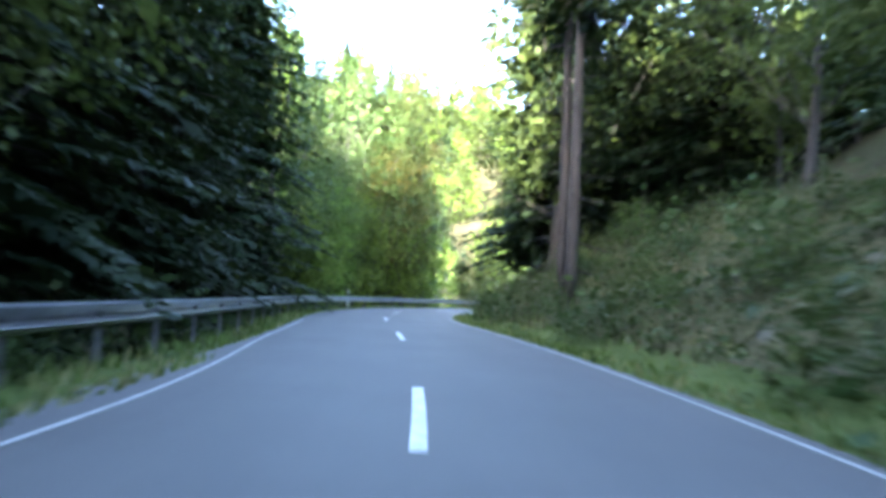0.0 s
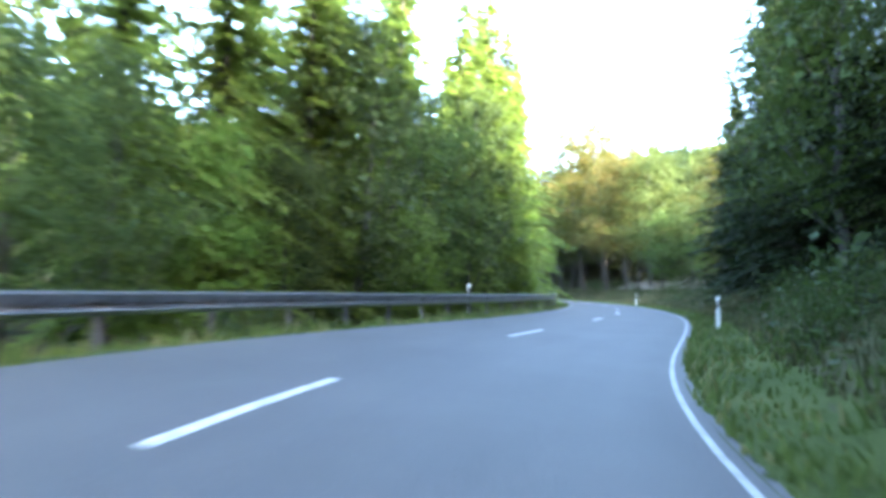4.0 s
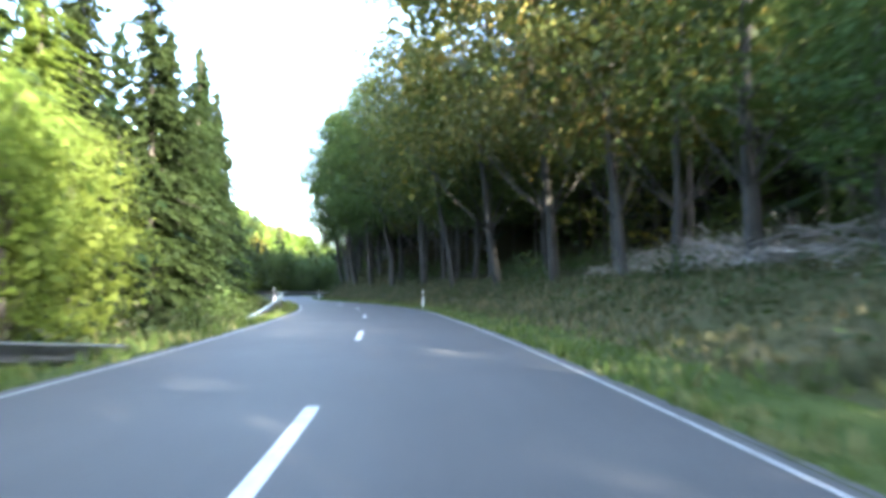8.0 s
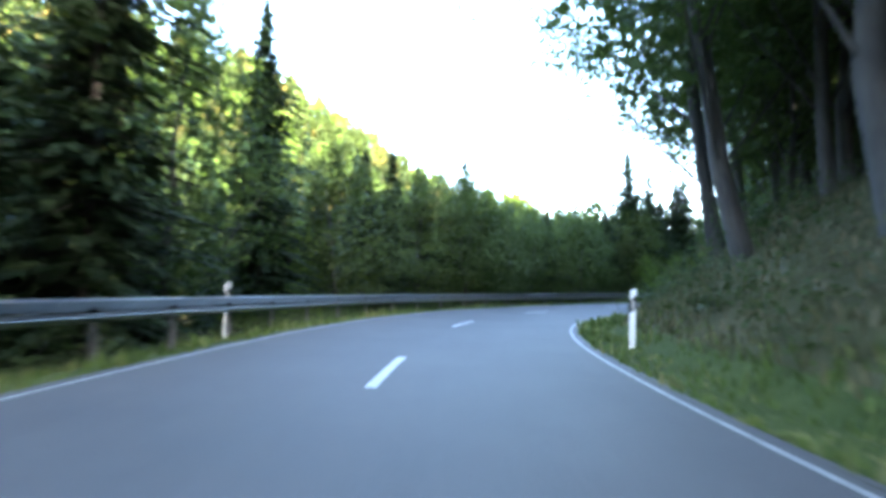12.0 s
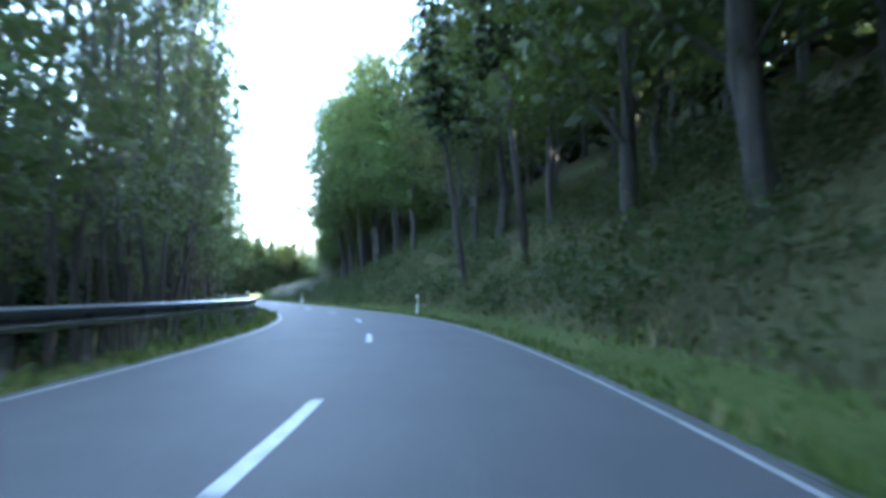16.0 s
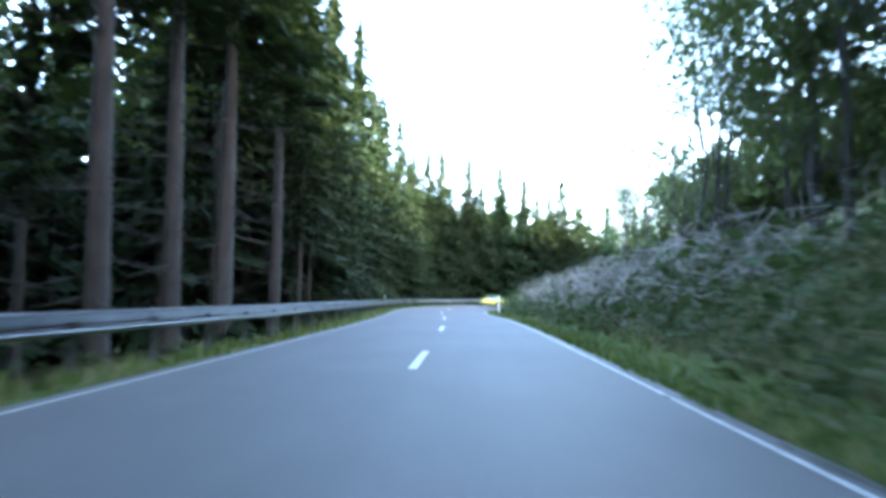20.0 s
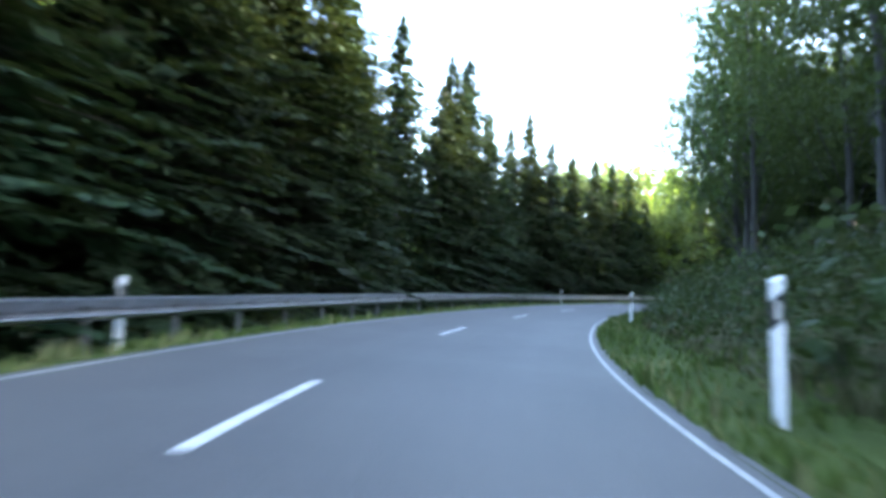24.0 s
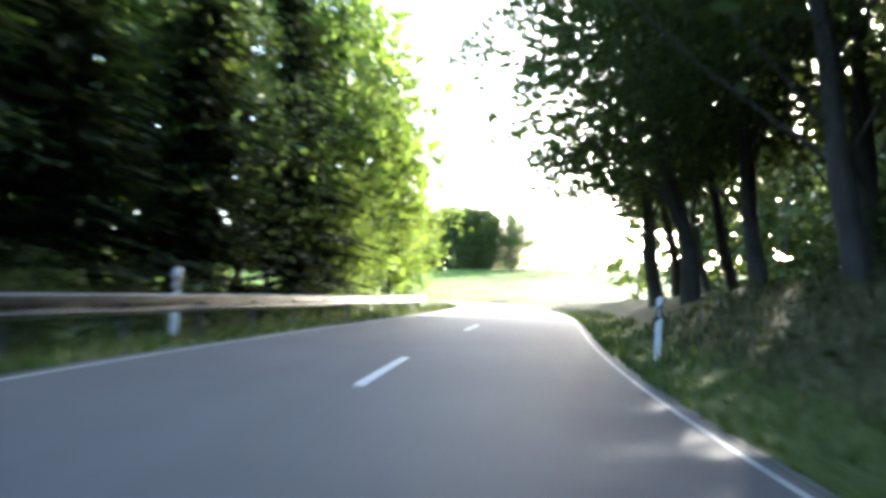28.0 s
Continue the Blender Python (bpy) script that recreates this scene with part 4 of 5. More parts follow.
row(-1, 471, 495, 7.8, 9.8, 2.7, [("spruce", 5), ("green", 1), ("broad", 2)], (0.6, 0.72), None, 1.3)
row(-1, 494, 500, 7.8, 9.8, 2.9, [("broad", 3)], (0.85, 0.95), None, 1.0)
plant("light", 500, -7.6, 1.9)
plant("light", 497, -8.9, 1.8)
plant("light", 503.5, -7.0, 1.75, 0, 0.85)
plant("light", 507, -7.8, 1.6, 0, 0.8)
plant("light", 505, -6.0, 0.8)
plant("light", 494, -6.0, 0.6)
row(-1, 0, 242, 5.6, 5.7, 3.2, [("bush", 3), ("scrub", 2)], (0.7, 1.1))
row(-1, 242, 306, 5.4, 5.5, 3, [("scrub", 2), ("bush", 1)], (0.7, 1.0))
row(-1, 352, 496, 5.6, 5.7, 5, [("bush", 1), ("scrub", 2)], (0.6, 0.9))
row(-1, 503, 520, 6.5, 7, 3.0, [("bush", 1)], (0.35, 0.5))
# right side, the hill: forest edge
plant("tall", 18.5, 5.2, 0.9)
plant("tall", 20.5, 5.6, 0.95)
row(1, 10, 17, 10.5, 12, 4.6, [("broad", 2), ("tall", 1)], (0.62, 0.8))
plant("spruce", 7.5, 10.2, 1.0)
row(1, 2, 24, 6.2, 9.4, 2.4, [("scrub", 3), ("bush", 2)], (0.55, 0.85), 1.8)
row(1, 22, 42, 7.4, 9.4, 3.6, [("spruce", 4), ("broad", 2)], (0.95, 1.2))
for s, d, k in ((27.5, 7.4, 0.9), (33.0, 7.6, 1.0), (38.5, 8.0, 0.95)):
    plant("tall", s, d, k, 0, 1.5)
plant("spruce", 26.0, 10.8, 1.1, 0, 1.15)
plant("spruce", 21.0, 11.4, 0.85, 0, 1.1)
for s, d, k in ((46.5, 8.2, 0.85), (51, 7.6, 0.9), (57, 7.4, 0.95), (62.5, 7.2, 1.0), (67.5, 7.4, 1.0), (72.5, 7.8, 1.0)):
    plant("broad", s, d, k)
for s, d, k in ((56.5, 6.9, 0.74), (60.5, 7.0, 0.95), (64.5, 7.0, 0.95), (69, 7.0, 0.92)):
    plant("broad", s, d, k, 0, 0.84 if s > 58 else 0.72)
row(1, 52, 74, 5.6, 5.8, 2.2, [("bush", 1)], (0.75, 1.0))
plant("spruce", 54.5, 7.8, 0.8, 0, 1.3)
plant("spruce", 60, 7.6, 0.9, 0, 1.25)
row(1, 42, 76, 9.8, 12, 3.6, [("broad", 4), ("oak", 1)], (0.8, 1.05))
for s, d, k in ((86.5, 8.0, 0.85), (91.5, 7.6, 0.95), (96.5, 7.8, 0.95)):
    plant("spruce", s, d, k, 0, 1.1)
row(1, 77, 112, 7.8, 12, 3.8, [("broad", 3), ("spruce", 1)], (0.62, 0.75))
for s, d, k in ((138, 8.6, 1.15), (145, 8.4, 1.4), (152, 8.0, 1.45), (160, 7.6, 1.4), (168, 8.2, 1.3), (175.5, 7.9, 1.25), (181, 7.4, 1.25), (187, 7.2, 1.25), (193, 7.2, 1.2)):
    plant("autumn" if s < 165 else "oak", s, d, k, 5, 1.0)
row(1, 112, 133, 9.8, 13, 3.8, [("broad", 6), ("autumn", 1)], (0.84, 0.98), None, 1.1)
row(1, 134, 160, 9.8, 13, 4.6, [("oak", 3), ("autumn", 1)], (0.9, 1.05))
row(1, 160, 188, 9.5, 13, 4.2, [("oak", 5), ("autumn", 1)], (0.95, 1.15))
for s, d, k in ((199, 6.8, 1.1), (205, 7.0, 1.1), (213, 7.0, 1.1), (221, 6.7, 1.15), (228, 6.5, 1.1), (235, 6.8, 1.1), (243, 6.6, 1.1)):
    plant("oak", s, d, k, 5, 1.12)
row(1, 188, 250, 8.8, 12, 4.2, [("oak", 4), ("broad", 1)], (0.9, 1.1))
for s, d, k in ((252, 6.8, 1.15), (257, 7.2, 1.2), (263, 7.2, 1.15)):
    plant("broad", s, d, k, 3, 1.1)
row(1, 250, 312, 9.0, 13, 4.6, [("oak", 3), ("autumn", 1), ("broad", 1)], (0.9, 1.1))
plant("tall", 275.5, 5.7, 0.8, 7)
plant("tall", 269.5, 6.4, 0.85, 6)
plant("tall", 248.2, 7.4, 0.9, 9)
plant("thin", 279, 7.2, 1.0, 4)
for s, d, k in ((299, 8.8, 1.2), (304, 8.6, 1.25), (309, 8.2, 1.25), (314, 8.0, 1.3), (319, 8.6, 1.3)):
    plant("oak", s, d, k, 4, 0.95)
row(1, 314, 323, 11.0, 13, 4.0, [("broad", 3)], (1.2, 1.35))
row(1, 324, 337, 10.5, 14, 3.8, [("broad", 3)], (1.25, 1.4), None, 0.85)
for s, d, k in ((338.5, 11.0, 1.0), (342.0, 12.6, 1.0), (346.0, 14.0, 0.95)):
    plant("oak", s, d, k, 3, 0.8)
row(1, 347, 356, 12.0, 15, 3.8, [("thin", 3)], (0.85, 1.05))
row(1, 384, 394, 12.5, 15, 4.0, [("thin", 3)], (0.85, 1.0))
plant("oak", 403.0, 9.0, 0.82)
row(1, 396, 424, 11.0, 14, 6.5, [("oak", 1)], (0.75, 0.95))
row(1, 422, 440, 8.4, 12, 4.6, [("thin", 1), ("oak", 4)], (0.8, 1.0))
row(1, 441, 466, 7.2, 11, 3.8, [("broad", 2), ("oak", 3)], (0.85, 1.05), None, 1.15)
row(1, 440, 484, 8.6, 8.8, 2.8, [("bush", 1)], (1.0, 1.4))
row(1, 466, 484, 10.5, 14, 4.0, [("broad", 4), ("oak", 1)], (0.9, 1.1))
row(1, 426, 492, 9.5, 14, 3.6, [("bush", 1)], (1.0, 1.6))
for s, d, k in ((474, 8.6, 1.05), (478.5, 8.0, 1.1), (483, 7.8, 1.15), (486.5, 9.4, 1.1)):
    plant("oak", s, d, k, 5, 1.1)
for s, d, k in ((490, 8.0, 1.0), (494, 6.8, 1.05), (496.5, 9.2, 1.0), (499, 6.6, 1.05), (500.5, 10.5, 1.0), (504, 8.6, 1.05), (491.5, 12, 1.0), (507, 11.5, 1.0)):
    plant("oak", s, d, k, 9, 1.5 if d < 7 else 1.2)
row(1, 112, 136, 11.5, 13, 2.8, [("bush", 1)], (1.2, 1.8))
row(1, 262, 312, 11.0, 12, 3.2, [("bush", 1)], (1.0, 1.6))
for s0, s1, d0, gap in ((0, 40, 5.0, 2.2), (40, 78, 5.0, 3.0), (78, 118, 6.6, 4), (116, 188, 8.8, 3.0), (190, 250, 5.2, 3.6), (255, 312, 5.0, 2.2), (312, 372, 4.9, 2.2), (372, 440, 5.4, 2.4)):
    row(1, s0, s1, d0, d0 + 0.5, gap, [("scrub", 1)], (0.6, 1.0), 2.3)
    row(1, s0, s1, d0 + 2.3, d0 + 2.6, gap, [("scrub", 3)] + ([("bush", 1)] if d0 + 2.3 > 8 or s0 < 200 else []), (0.6, 1.1), 2.3)
row(1, 332, 372, 9.6, 14, 3.0, [("scrub", 2), ("bush", 1)], (0.9, 1.4))
row(1, 258, 312, 9.4, 13.5, 3.0, [("scrub", 4), ("bush", 1)], (0.8, 1.3))
# the woods behind
wood_row(-1, -10, 34, 12.5, 34, 4.4, [("conifer", 2), ("broad", 3)], (1.1, 1.3))
wood_row(-1, 35, 43, 12.0, 34, 4.0, [("broad", 2), ("lit", 2)], (0.62, 0.75))
wood_row(-1, 43, 54, 12.5, 34, 4.2, [("broad", 2), ("lit", 2), ("conifer", 1)], (1.05, 1.2))
wood_row(-1, 54, 70, 10.5, 34, 4.4, [("broad", 1)], (0.42, 0.5))
wood_row(-1, 70, 88, 11.5, 34, 4.4, [("broad", 3), ("lit", 2), ("conifer", 1)], (0.8, 1.0))
wood_row(-1, 72, 92, 10.4, 13, 3.4, [("broad", 3), ("lit", 1)], (0.72, 0.84))
wood_row(-1, 88, 100, 12.5, 34, 4.4, [("conifer", 2), ("broad", 3)], (0.8, 1.0))
wood_row(-1, 100, 132, 13, 36, 4.4, [("lit", 2), ("conifer", 2)], (0.8, 1.0))
wood_row(-1, 132, 172, 10.5, 34, 3.6, [("conifer", 5), ("broad", 1)], (0.78, 0.92))
wood_row(-1, 172, 192, 11.5, 34, 3.8, [("conifer", 5), ("broad", 2)], (0.76, 0.88))
wood_row(-1, 192, 206, 10.0, 34, 3.8, [("conifer", 5), ("broad", 2)], (0.6, 0.75))
wood_row(-1, 206, 238, 11.5, 32, 3.2, [("conifer", 4), ("broad", 4)], (0.52, 0.64))
wood_row(-1, 238, 250, 11.5, 32, 3.2, [("conifer", 3), ("broad", 4)], (0.68, 0.82))
wood_row(-1, 246, 306, 13.5, 34, 4.2, [("broad", 2), ("conifer", 1)], (0.64, 0.82))
wood_row(-1, 306, 354, 15.5, 40, 3.6, [("conifer", 4), ("broad", 1)], (0.75, 0.95))
wood_row(-1, 350, 372, 11.5, 32, 3.2, [("conifer", 6)], (1.1, 1.25))
wood_row(-1, 372, 384, 11.5, 32, 3.2, [("conifer", 6)], (0.95, 1.1))
wood_row(-1, 384, 404, 11.0, 19, 3.0, [("conifer", 6)], (0.85, 1.0))
wood_row(-1, 380, 430, 20, 34, 3.4, [("conifer", 2), ("lit", 3)], (1.0, 1.15))
wood_row(-1, 404, 427, 11.5, 19, 3.1, [("conifer", 6)], (0.82, 0.95))
wood_row(-1, 427, 447, 11.5, 32, 3.1, [("conifer", 6)], (0.70, 0.80))
row(-1, 462, 496, 6.3, 6.5, 2.6, [("bush", 1)], (0.9, 1.3))
wood_row(-1, 384, 460, 10.8, 15, 3.2, [("broad", 1)], (0.86, 1.02))
wood_row(-1, 447, 458, 11.5, 28, 3.4, [("conifer", 5)], (0.68, 0.78))
# sunlit tops behind the front row, painted by the brighter leaf colour
wood_row(-1, 456, 472, 11.0, 28, 3.4, [("lit", 3)], (1.02, 1.16))
wood_row(-1, 472, 500, 11.0, 28, 3.4, [("lit", 4), ("broad", 1)], (1.02, 1.16))
wood_row(1, -10, 18, 19, 36, 5.4, [("broad", 3), ("conifer", 1)], (0.5, 0.6))
wood_row(1, 18, 58, 12.5, 34, 4.4, [("conifer", 2), ("broad", 3)], (0.55, 0.68))
wood_row(1, 58, 112, 13.5, 34, 4.6, [("broad", 3), ("conifer", 1)], (0.7, 0.8))
wood_row(1, 112, 136, 13, 42, 4.6, [("broad", 5), ("turning", 1), ("conifer", 2)], (0.68, 0.8))
wood_row(1, 136, 158, 13, 22, 4.2, [("high", 6), ("turning", 1)], (0.9, 1.1))
wood_row(1, 158, 196, 13, 22, 4.2, [("high", 1)], (0.95, 1.2))
wood_row(1, 196, 335, 13, 20, 4.4, [("high", 6), ("conifer", 1)], (0.95, 1.2))
wood_row(1, 134, 196, 23, 48, 4.0, [("broad", 3), ("conifer", 3)], (1.0, 1.25))
wood_row(1, 196, 335, 21, 54, 4.2, [("broad", 4), ("conifer", 3)], (0.95, 1.2))
wood_row(1, 392, 436, 16, 36, 4.6, [("high", 4)], (0.7, 0.9))
wood_row(1, 412, 440, 19, 44, 4.2, [("broad", 4), ("conifer", 1)], (0.85, 1.0))
wood_row(1, 436, 466, 12.5, 36, 3.9, [("broad", 4), ("conifer", 1)], (0.85, 1.1))
wood_row(1, 466, 490, 14, 44, 4.2, [("broad", 4), ("conifer", 1)], (0.95, 1.15))
wood_row(1, 490, 532, 20, 60, 5.0, [("broad", 1)], (0.95, 1.15))


def scatter(n, x0, x1, y0, y1, keep, kinds, lo, hi):
    random.seed(int(9000 + x0 * 3 + y0 * 5 + n))
    x, y = np.array([random.uniform(x0, x1) for _ in range(n)]), np.array([random.uniform(y0, y1) for _ in range(n)])
    s_, d_ = nearest(x, y)
    z = ground_height(x, y)
    for q in range(n):
        if keep(s_[q], d_[q], x[q], y[q]):
            wood(random.choice(kinds), x[q], y[q], z[q] - 0.3, random.uniform(lo, hi), True)


# the slope south of the long bend, the added wood behind the start, the far slope, the copse and the hedges beyond the
# meadow
# trees added on this slope to keep the low sun off the road
scatter(110, 255, 306, 75, 132, lambda s, d, x, y: d > 20, ["conifer", "broad"], 1.05, 1.3)
# unseen, oversized trees behind the start, added to shade the first stretch
scatter(260, -34, 14, -56, -24, lambda s, d, x, y: s < -22.5, ["broad", "conifer"], 1.8, 2.05)
scatter(340, -50, 6, -66, -8, lambda s, d, x, y: abs(d) > 6 or s < -22.5, ["conifer", "broad", "broad"], 1.4, 1.7)
scatter(60, 12, 40, -66, -8, lambda s, d, x, y: abs(d) > 14, ["conifer", "broad", "broad"], 0.7, 0.9)
scatter(1250, 60, 235, 120, 268, lambda s, d, x, y: -122 < d < -36, ["conifer", "lit", "lit", "broad", "turning"], 0.8, 1.1)
scatter(420, -60, 70, 90, 215, lambda s, d, x, y: -122 < d < -36, ["conifer", "lit", "broad"], 0.7, 1.0)
scatter(420, 235, 470, 165, 300, lambda s, d, x, y: -110 < d < -36, ["conifer", "lit", "broad"], 0.7, 0.95)
for _ in range(120):
    x, y = random.gauss(394.5, 13), random.gauss(-42, 4)
    wood("broad", x, y, float(ground_height(x, y)[0]) - 0.6, random.uniform(0.95, 1.2) - 0.012 * abs(x - 394.5))
scatter(160, 180, 640, -330, -230, lambda s, d, x, y: True, ["broad", "conifer"], 0.8, 1.2)
for kind, mat, label in (("conifer", LEAF_SPRUCE, "dark spruces of the wood behind the forest edge"), ("broad", LEAF_BROAD, "green broadleaf crowns of the wood"), ("high", LEAF_BROAD, "high dark green crowns over clear trunks"), ("turning", LEAF_AUTUMN, "yellowing crowns of the wood"), ("lit", LEAF_LIGHT_SUNLIT, "crowns of the wood and far slope, sunlight put into their light green")):
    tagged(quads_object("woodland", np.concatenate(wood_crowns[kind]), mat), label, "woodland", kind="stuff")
tagged(quads_object("woodland_trunks", np.concatenate(wood_trunks), BARK_GREY), "grey-brown trunks of the wood", "woodland", kind="stuff")

# ---- meadow beyond the last bend ----
mx, my = np.arange(230, 520, 5.0), np.arange(-230, 96, 4.0)
MXG, MYG = np.meshgrid(mx, my, indexing="ij")
ms, md = nearest(MXG.ravel(), MYG.ravel())
mz = ground_height(MXG.ravel(), MYG.ravel()) + 0.12
mz = np.where(np.abs(md) < 9, mz - 0.8, mz)
open_land = ((ms > 498) & (np.abs(md) > 5) | (MYG.ravel() < 55)) & ~((md > 0) & (ms < 515) & (np.abs(md) < 62) & (MYG.ravel() > 30))
mn = len(my)
mfaces = [(i * mn + j, (i + 1) * mn + j, (i + 1) * mn + j + 1, i * mn + j + 1) for i in range(len(mx) - 1) for j in range(mn - 1) if open_land[i * mn + j] and open_land[(i + 1) * mn + j + 1] and open_land[i * mn + j + 1] and open_land[(i + 1) * mn + j]]
tagged(mesh_object("meadow", np.stack([MXG.ravel(), MYG.ravel(), mz], 1), mfaces, MEADOW, None, True), "sunlit pale green mown meadow", "meadow", kind="structure")

# ---- grass, weeds and brushwood along the verges ----
def surface(s, d):
    x, y, z = at_road(s, d)
    return np.stack([x, y, z + side_height(s, d)], 1)


def blades(n, s0, s1, d0, d1, tall, rng, power=1.0):
    s = rng.uniform(s0, s1, n)
    d = np.sign(d0) * (abs(d0) + (abs(d1) - abs(d0)) * rng.uniform(0, 1, n) ** power)
    clump = 0.6 + 0.8 * np.array([noise.noise((a * 0.9, b * 1.7, 0.3)) for a, b in zip(s, d)])
    p = surface(s, d)
    h = tall * rng.uniform(0.5, 1.3, n) * np.clip(clump, 0.25, 1.6)
    a = rng.uniform(0, 6.28, n)
    w = 0.012 + 0.03 * rng.uniform(0.3, 1, n)
    side = np.stack([np.cos(a) * w, np.sin(a) * w, 0 * a], 1)
    tip = p + np.stack([rng.normal(size=n) * 0.3 * h, rng.normal(size=n) * 0.3 * h, h], 1)
    mid_ = (p + tip) / 2 + np.stack([0 * a, 0 * a, 0.08 * h], 1)
    return np.stack([p - side - (0, 0, 0.03), p + side - (0, 0, 0.03), mid_ + side * 0.8, tip], 1)


def weeds(n, s0, s1, d0, d1, leaf, rng, per=9, high=0.35):
    s = rng.uniform(s0, s1, n)
    d = np.sign(d0) * rng.uniform(abs(d0), abs(d1), n)
    keep = np.array([noise.noise((a * 0.35, b * 0.6, 5.3)) > -0.25 for a, b in zip(s, d)])
    p = surface(s[keep], d[keep])
    off = rng.normal(size=(len(p), per, 3)) * np.array([0.28, 0.28, 0.16]) + np.array([0, 0, high])
    off[:, :, 2] = np.abs(off[:, :, 2]) * rng.uniform(0.3, 1.3, (len(p), 1))
    q = (p[:, None] + off).reshape(-1, 3)
    return leaf_quads(q, rng.uniform(0.6, 1.4, len(q)) * leaf, rng, 0.6)


rng = np.random.default_rng(77)
g_quads = np.concatenate([blades(44000, -5, 512, 3.04, 4.9, 0.20, rng, 1.2), blades(26000, -5, 512, -3.04, -4.6, 0.24, rng, 1.3), blades(700, -5, 9, -2.72, -3.1, 0.16, rng), blades(14000, -5, 505, -4.5, -7.0, 0.4, rng)])
tagged(quads_object("verge_grass", g_quads, GRASS), "uneven green verge grass with dry stalks", "grass", kind="stuff")
b_quads = np.concatenate([blades(34000, 78, 260, 4.3, 9.5, 0.34, rng), blades(10000, -4, 78, 4.3, 9.0, 0.28, rng), blades(11000, 260, 345, 4.3, 9.5, 0.28, rng), blades(18000, 345, 490, 4.3, 9.2, 0.32, rng)])
tagged(quads_object("bank_grass", b_quads, GRASS_DRY), "dull brown-green dry grass on the bank", "grass", kind="stuff")
w_quads = np.concatenate([
    weeds(1500, -5, 45, 4.2, 9.0, 0.11, rng, 14), weeds(900, 45, 118, 4.6, 9.0, 0.10, rng, 12), weeds(1000, 118, 190, 5.5, 9.5, 0.10, rng, 10, 0.2),
    weeds(1100, 190, 255, 4.6, 9.4, 0.10, rng, 12), weeds(2600, 255, 315, 4.4, 12.0, 0.12, rng, 16, 0.45), weeds(2000, 315, 440, 4.6, 9.0, 0.11, rng, 14, 0.4),
    weeds(300, 440, 490, 4.8, 8.5, 0.12, rng, 8, 0.2), weeds(2600, -5, 500, -4.4, -7.5, 0.11, rng, 14, 0.35)])
tagged(quads_object("weeds", w_quads, LEAF_SCRUB), "low weeds, ferns and brambles on the banks", "weeds", kind="stuff")


def twigs(n, s0, s1, d0, d1, high, rng):
    s, d = rng.uniform(s0, s1, n), rng.uniform(d0, d1, n)
    p = surface(s, d) + np.stack([0 * s, 0 * s, high * rng.uniform(0, 1, n) ** 1.3 * np.clip(0.7 + 0.6 * np.array([noise.noise((a * 0.3, b * 0.4, 9.0)) for a, b in zip(s, d)]), 0.1, 1.3)], 1)
    a = rng.normal(size=(n, 3)) * np.array([1, 1, 0.45])
    a *= (rng.uniform(0.3, 1.0, n) / np.linalg.norm(a, axis=1))[:, None]
    b = np.cross(a, rng.normal(size=(n, 3)))
    b *= (0.018 / (np.linalg.norm(b, axis=1) + 1e-6))[:, None]
    return np.stack([p - a - b, p - a + b, p + a + b * 0.4, p + a - b * 0.4], 1)


t_quads = np.concatenate([twigs(1500, 100, 122, 9.0, 13, 1.2, rng), twigs(1300, 124, 142, 9.0, 12.5, 1.1, rng), twigs(2600, 334, 366, 5.2, 9.5, 1.9, rng)])
tagged(quads_object("brushwood", t_quads, TWIG), "heaps of pale dead brushwood on the bank", "brushwood", kind="stuff")

# ---- yellow sports car in the oncoming lane ----
def lathe(profile, turns=20):
    """Spins (radius, x) pairs round the x axis."""
    verts = [(x, r * math.cos(2 * math.pi * j / turns), r * math.sin(2 * math.pi * j / turns)) for r, x in profile for j in range(turns)]
    faces = [(k * turns + j, k * turns + (j + 1) % turns, (k + 1) * turns + (j + 1) % turns, (k + 1) * turns + j) for k in range(len(profile) - 1) for j in range(turns)]
    return verts, faces


def loft(stations, ring):
    """Skins rings of points, one for each station, closed at both ends."""
    verts, n = [], None
    for st in stations:
        pts = ring(*st)
        n = len(pts)
        verts += pts
    faces = [(k * n + j, k * n + (j + 1) % n, (k + 1) * n + (j + 1) % n, (k + 1) * n + j) for k in range(len(stations) - 1) for j in range(n)]
    faces += [tuple(reversed(range(n))), tuple(range((len(stations) - 1) * n, len(stations) * n))]
    return verts, faces


def body_ring(y, w, zb, zs, zc):
    half = [(0.0, zb), (0.8 * w, zb), (0.97 * w, zb + 0.07), (w, zb + 0.45 * (zs - zb)), (0.985 * w, zs - 0.07), (0.93 * w, zs), (0.72 * w, zs + 0.35 * (zc - zs) + 0.015), (0.4 * w, zs + 0.8 * (zc - zs) + 0.015), (0.0, zc + 0.015)]
    return [(x, y, z) for x, z in half] + [(-x, y, z) for x, z in reversed(half[1:-1])]


def cabin_ring(y, w0, w1, z0, z1):
    half = [(0.0, z0), (w0, z0), (w0 * 0.6 + w1 * 0.4, z0 * 0.6 + z1 * 0.4), (w1, z1 - 0.03), (w1 * 0.8, z1), (0.0, z1 + 0.02)]
    return [(x, y, z) for x, z in half] + [(-x, y, z) for x, z in reversed(half[1:-1])]


CAR_YELLOW = mat_plain("yellow_car_paint", (0.56, 0.52, 0.05), 0.3, 0.0, 0.05, 2)
# the blue of reflected sky is put into the glass colour
CAR_GLASS = mat_plain("sky_toned_glass", (0.20, 0.26, 0.34), 0.08, 0.75)
CAR_BLACK = mat_plain("black_trim", (0.015, 0.015, 0.016), 0.6)
CAR_RUBBER = mat_plain("tyre_rubber", (0.02, 0.02, 0.02), 0.85)
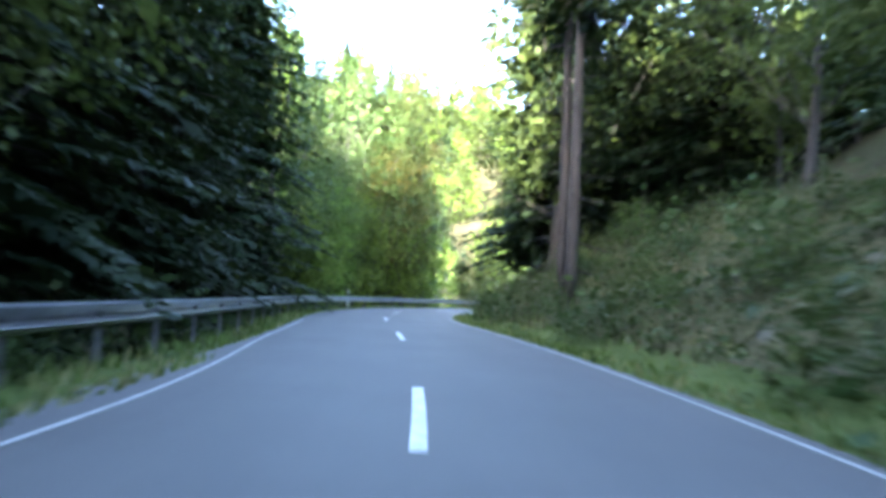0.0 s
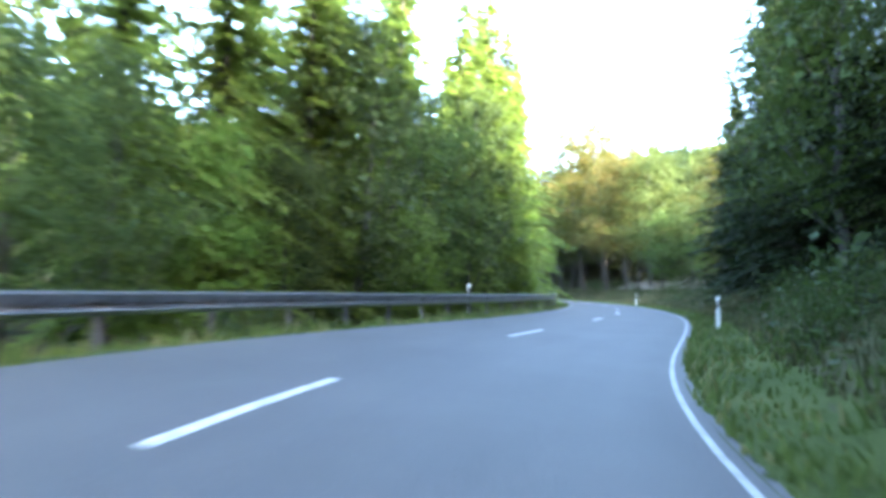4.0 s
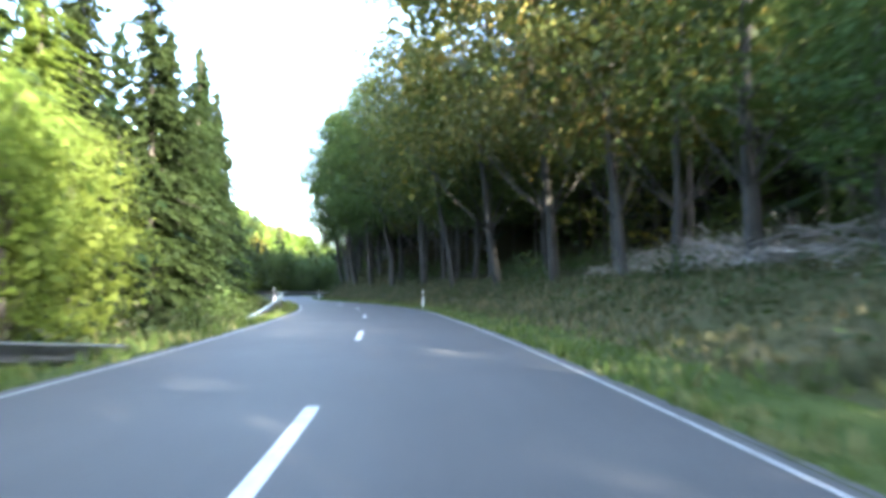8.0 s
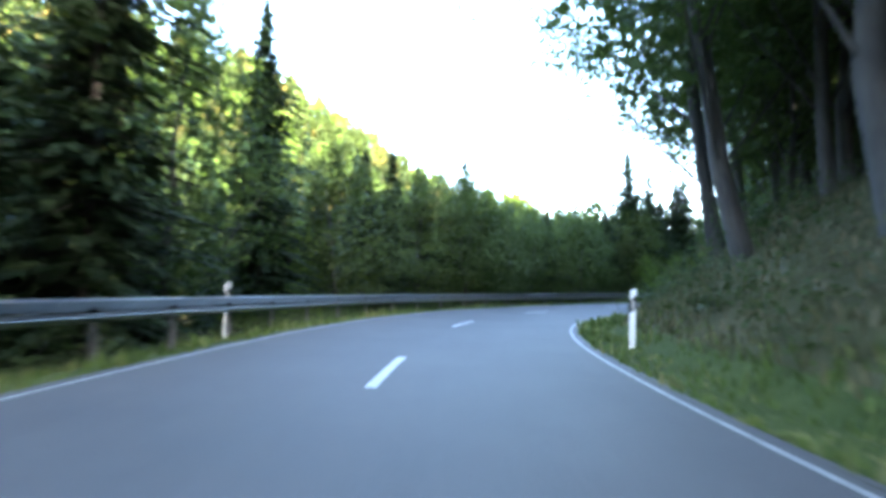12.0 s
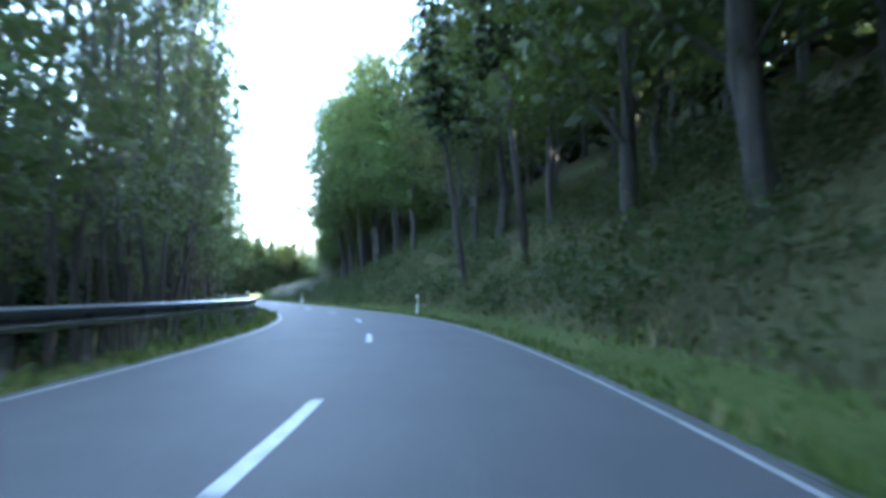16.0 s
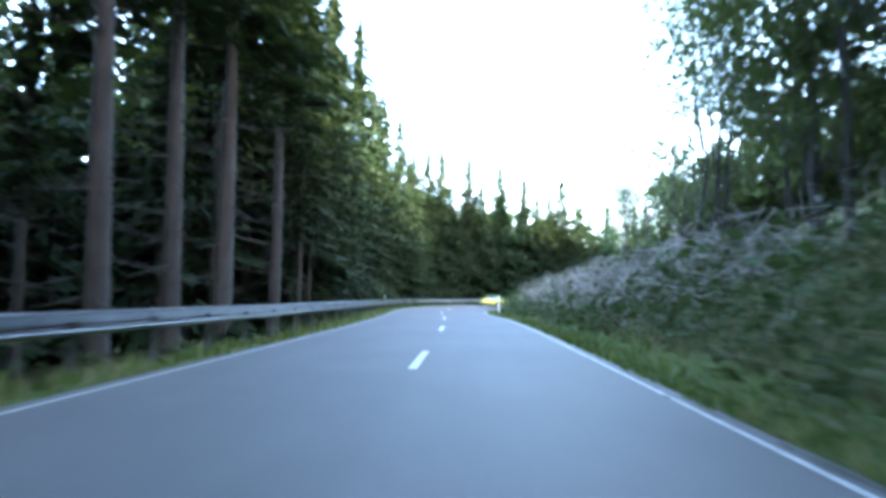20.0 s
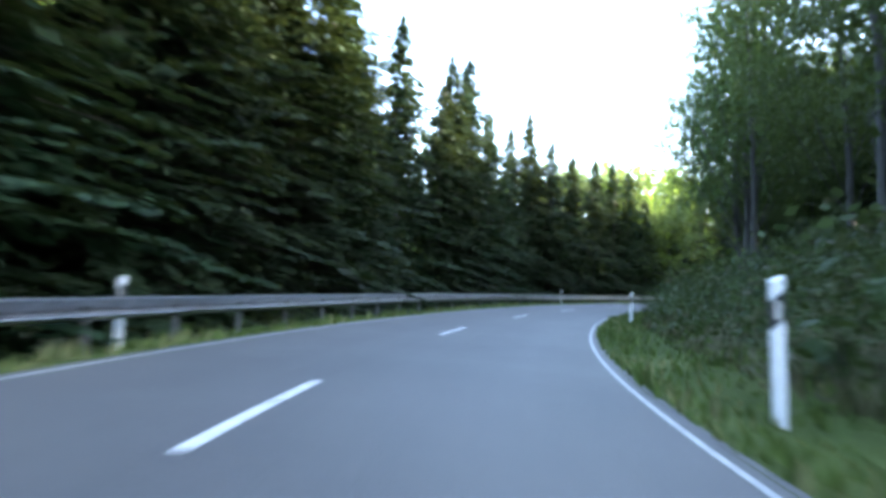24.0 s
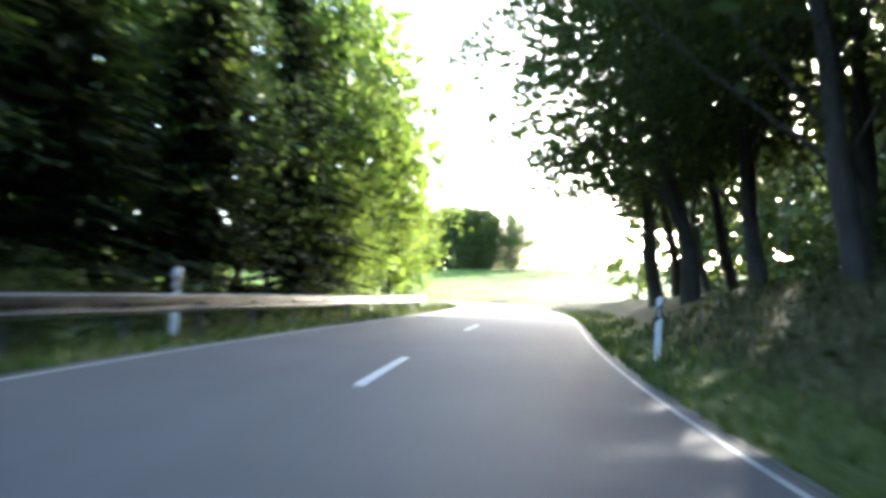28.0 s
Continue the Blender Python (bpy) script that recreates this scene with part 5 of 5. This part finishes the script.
CAR_ALLOY = mat_plain("alloy_wheel", (0.45, 0.45, 0.46), 0.35, 0.8)
CAR_LAMP = mat_plain("headlamp_lens", (0.62, 0.66, 0.7), 0.12, 0.3)


def sports_car():
    car = new("sports_car")
    body = mesh_object("body", *loft([(1.90, 0.42, 0.32, 0.43, 0.46), (1.83, 0.66, 0.24, 0.50, 0.54), (1.66, 0.79, 0.19, 0.58, 0.60), (1.42, 0.85, 0.18, 0.66, 0.64), (1.15, 0.865, 0.18, 0.70, 0.68), (0.88, 0.85, 0.18, 0.69, 0.74), (0.55, 0.83, 0.18, 0.68, 0.80), (0.0, 0.82, 0.18, 0.70, 0.82), (-0.5, 0.84, 0.18, 0.76, 0.84), (-0.95, 0.865, 0.18, 0.82, 0.88), (-1.35, 0.865, 0.2, 0.83, 0.88), (-1.7, 0.82, 0.25, 0.78, 0.82), (-1.86, 0.72, 0.34, 0.70, 0.74)], body_ring), CAR_YELLOW, car, True)
    mesh_object("cabin_glass", *loft([(0.66, 0.66, 0.60, 0.76, 0.79), (0.42, 0.68, 0.58, 0.77, 0.93), (0.12, 0.70, 0.54, 0.78, 1.07), (-0.15, 0.70, 0.53, 0.78, 1.11), (-0.5, 0.68, 0.52, 0.80, 1.11), (-0.85, 0.64, 0.50, 0.84, 1.02), (-1.1, 0.58, 0.48, 0.84, 0.88)], cabin_ring), CAR_GLASS, car, True)["label"] = "cabin glass coloured blue for the reflected sky"
    mesh_object("roof", *loft([(0.10, 0.45, 0.50, 1.075, 1.095), (-0.15, 0.50, 0.545, 1.085, 1.125), (-0.5, 0.50, 0.535, 1.085, 1.125), (-0.8, 0.46, 0.50, 1.03, 1.06)], cabin_ring), CAR_YELLOW, car, True)
    for sx in (-1, 1):
        pil = tube([(sx * 0.665, 0.62, 0.775), (sx * 0.62, 0.36, 0.96), (sx * 0.555, 0.08, 1.085)], [0.03, 0.028, 0.028], 6)
        mesh_object("windscreen_pillar", *pil, CAR_YELLOW, car, True)
        part("door_mirror", box_bm(sx * 0.86, 0.42, 0.86, 0.16, 0.1, 0.1, 0.03), CAR_YELLOW, car)
        lamp = part("headlamp", box_bm(0, 0, 0, 0.26, 0.34, 0.10, 0.045), CAR_LAMP, car, "clear oval headlamp")
        lamp.matrix_basis = pose(sx * 0.56, 1.60, 0.575, -18, sx * 14, sx * -18)
        part("side_intake", box_bm(sx * 0.845, -0.55, 0.55, 0.05, 0.34, 0.2, 0.02), CAR_BLACK, car)
        for wy in (1.18, -1.12):
            arch = mesh_object("wheel_arch", *lathe([(0.0, 0), (0.345, 0), (0.345, 0.05), (0.0, 0.05)]), CAR_BLACK, car)
            arch.matrix_basis = pose(sx * 0.855 - 0.05 * (sx > 0), wy, 0.31)
            wheel = new("wheel")
            wheel.parent = car
            wheel.matrix_basis = pose(sx * 0.82, wy, 0.30)
            mesh_object("tyre", *lathe([(0.2, -0.09), (0.28, -0.1), (0.30, -0.07), (0.30, 0.07), (0.28, 0.1), (0.2, 0.09), (0.2, -0.09)]), CAR_RUBBER, wheel, True)
            rim_v, rim_f = lathe([(0.2, -0.05), (0.2, 0.08), (0.17, 0.08), (0.17, -0.02), (0.0, -0.02)])
            bits = [(rim_v, rim_f)]
            for q in range(5):
                a = 2 * math.pi * q / 5
                bits.append(tube([(sx * 0.07, 0, 0), (sx * 0.075, 0.18 * math.cos(a), 0.18 * math.sin(a))], [0.03, 0.022], 5))
            mesh_object("rim", *merge(bits), CAR_ALLOY, wheel, True)["label"] = "five-spoke alloy rim"
    part("grille", box_bm(0, 1.865, 0.34, 0.78, 0.1, 0.085, 0.03), CAR_BLACK, car, "black lower air intake")
    part("badge_slot", box_bm(0, 1.86, 0.455, 0.34, 0.06, 0.03, 0.01), CAR_BLACK, car)
    part("number_plate", box_bm(0, 1.915, 0.40, 0.5, 0.012, 0.1, 0.003), POST_WHITE, car, "white number plate with a plain dark bar")
    part("plate_bar", box_bm(0, 1.9235, 0.40, 0.36, 0.004, 0.05), CAR_BLACK, car)
    part("wiper", box_bm(0.05, 0.60, 0.815, 0.5, 0.02, 0.015), CAR_BLACK, car)
    return tagged(car, "bright yellow low two-seat sports car with sky-toned windows", "car")


car = sports_car()
cx, cy, cz = at_road(388.4, -1.13)
car.matrix_basis = pose(float(cx), float(cy), float(cz) + 0.005, 0, float(-np.interp(388.4, BANK_S, BANK)), 180 + math.degrees(float(np.interp(388.4, RS, RH)))) @ Matrix.Diagonal((1, 1, 0.93, 1))
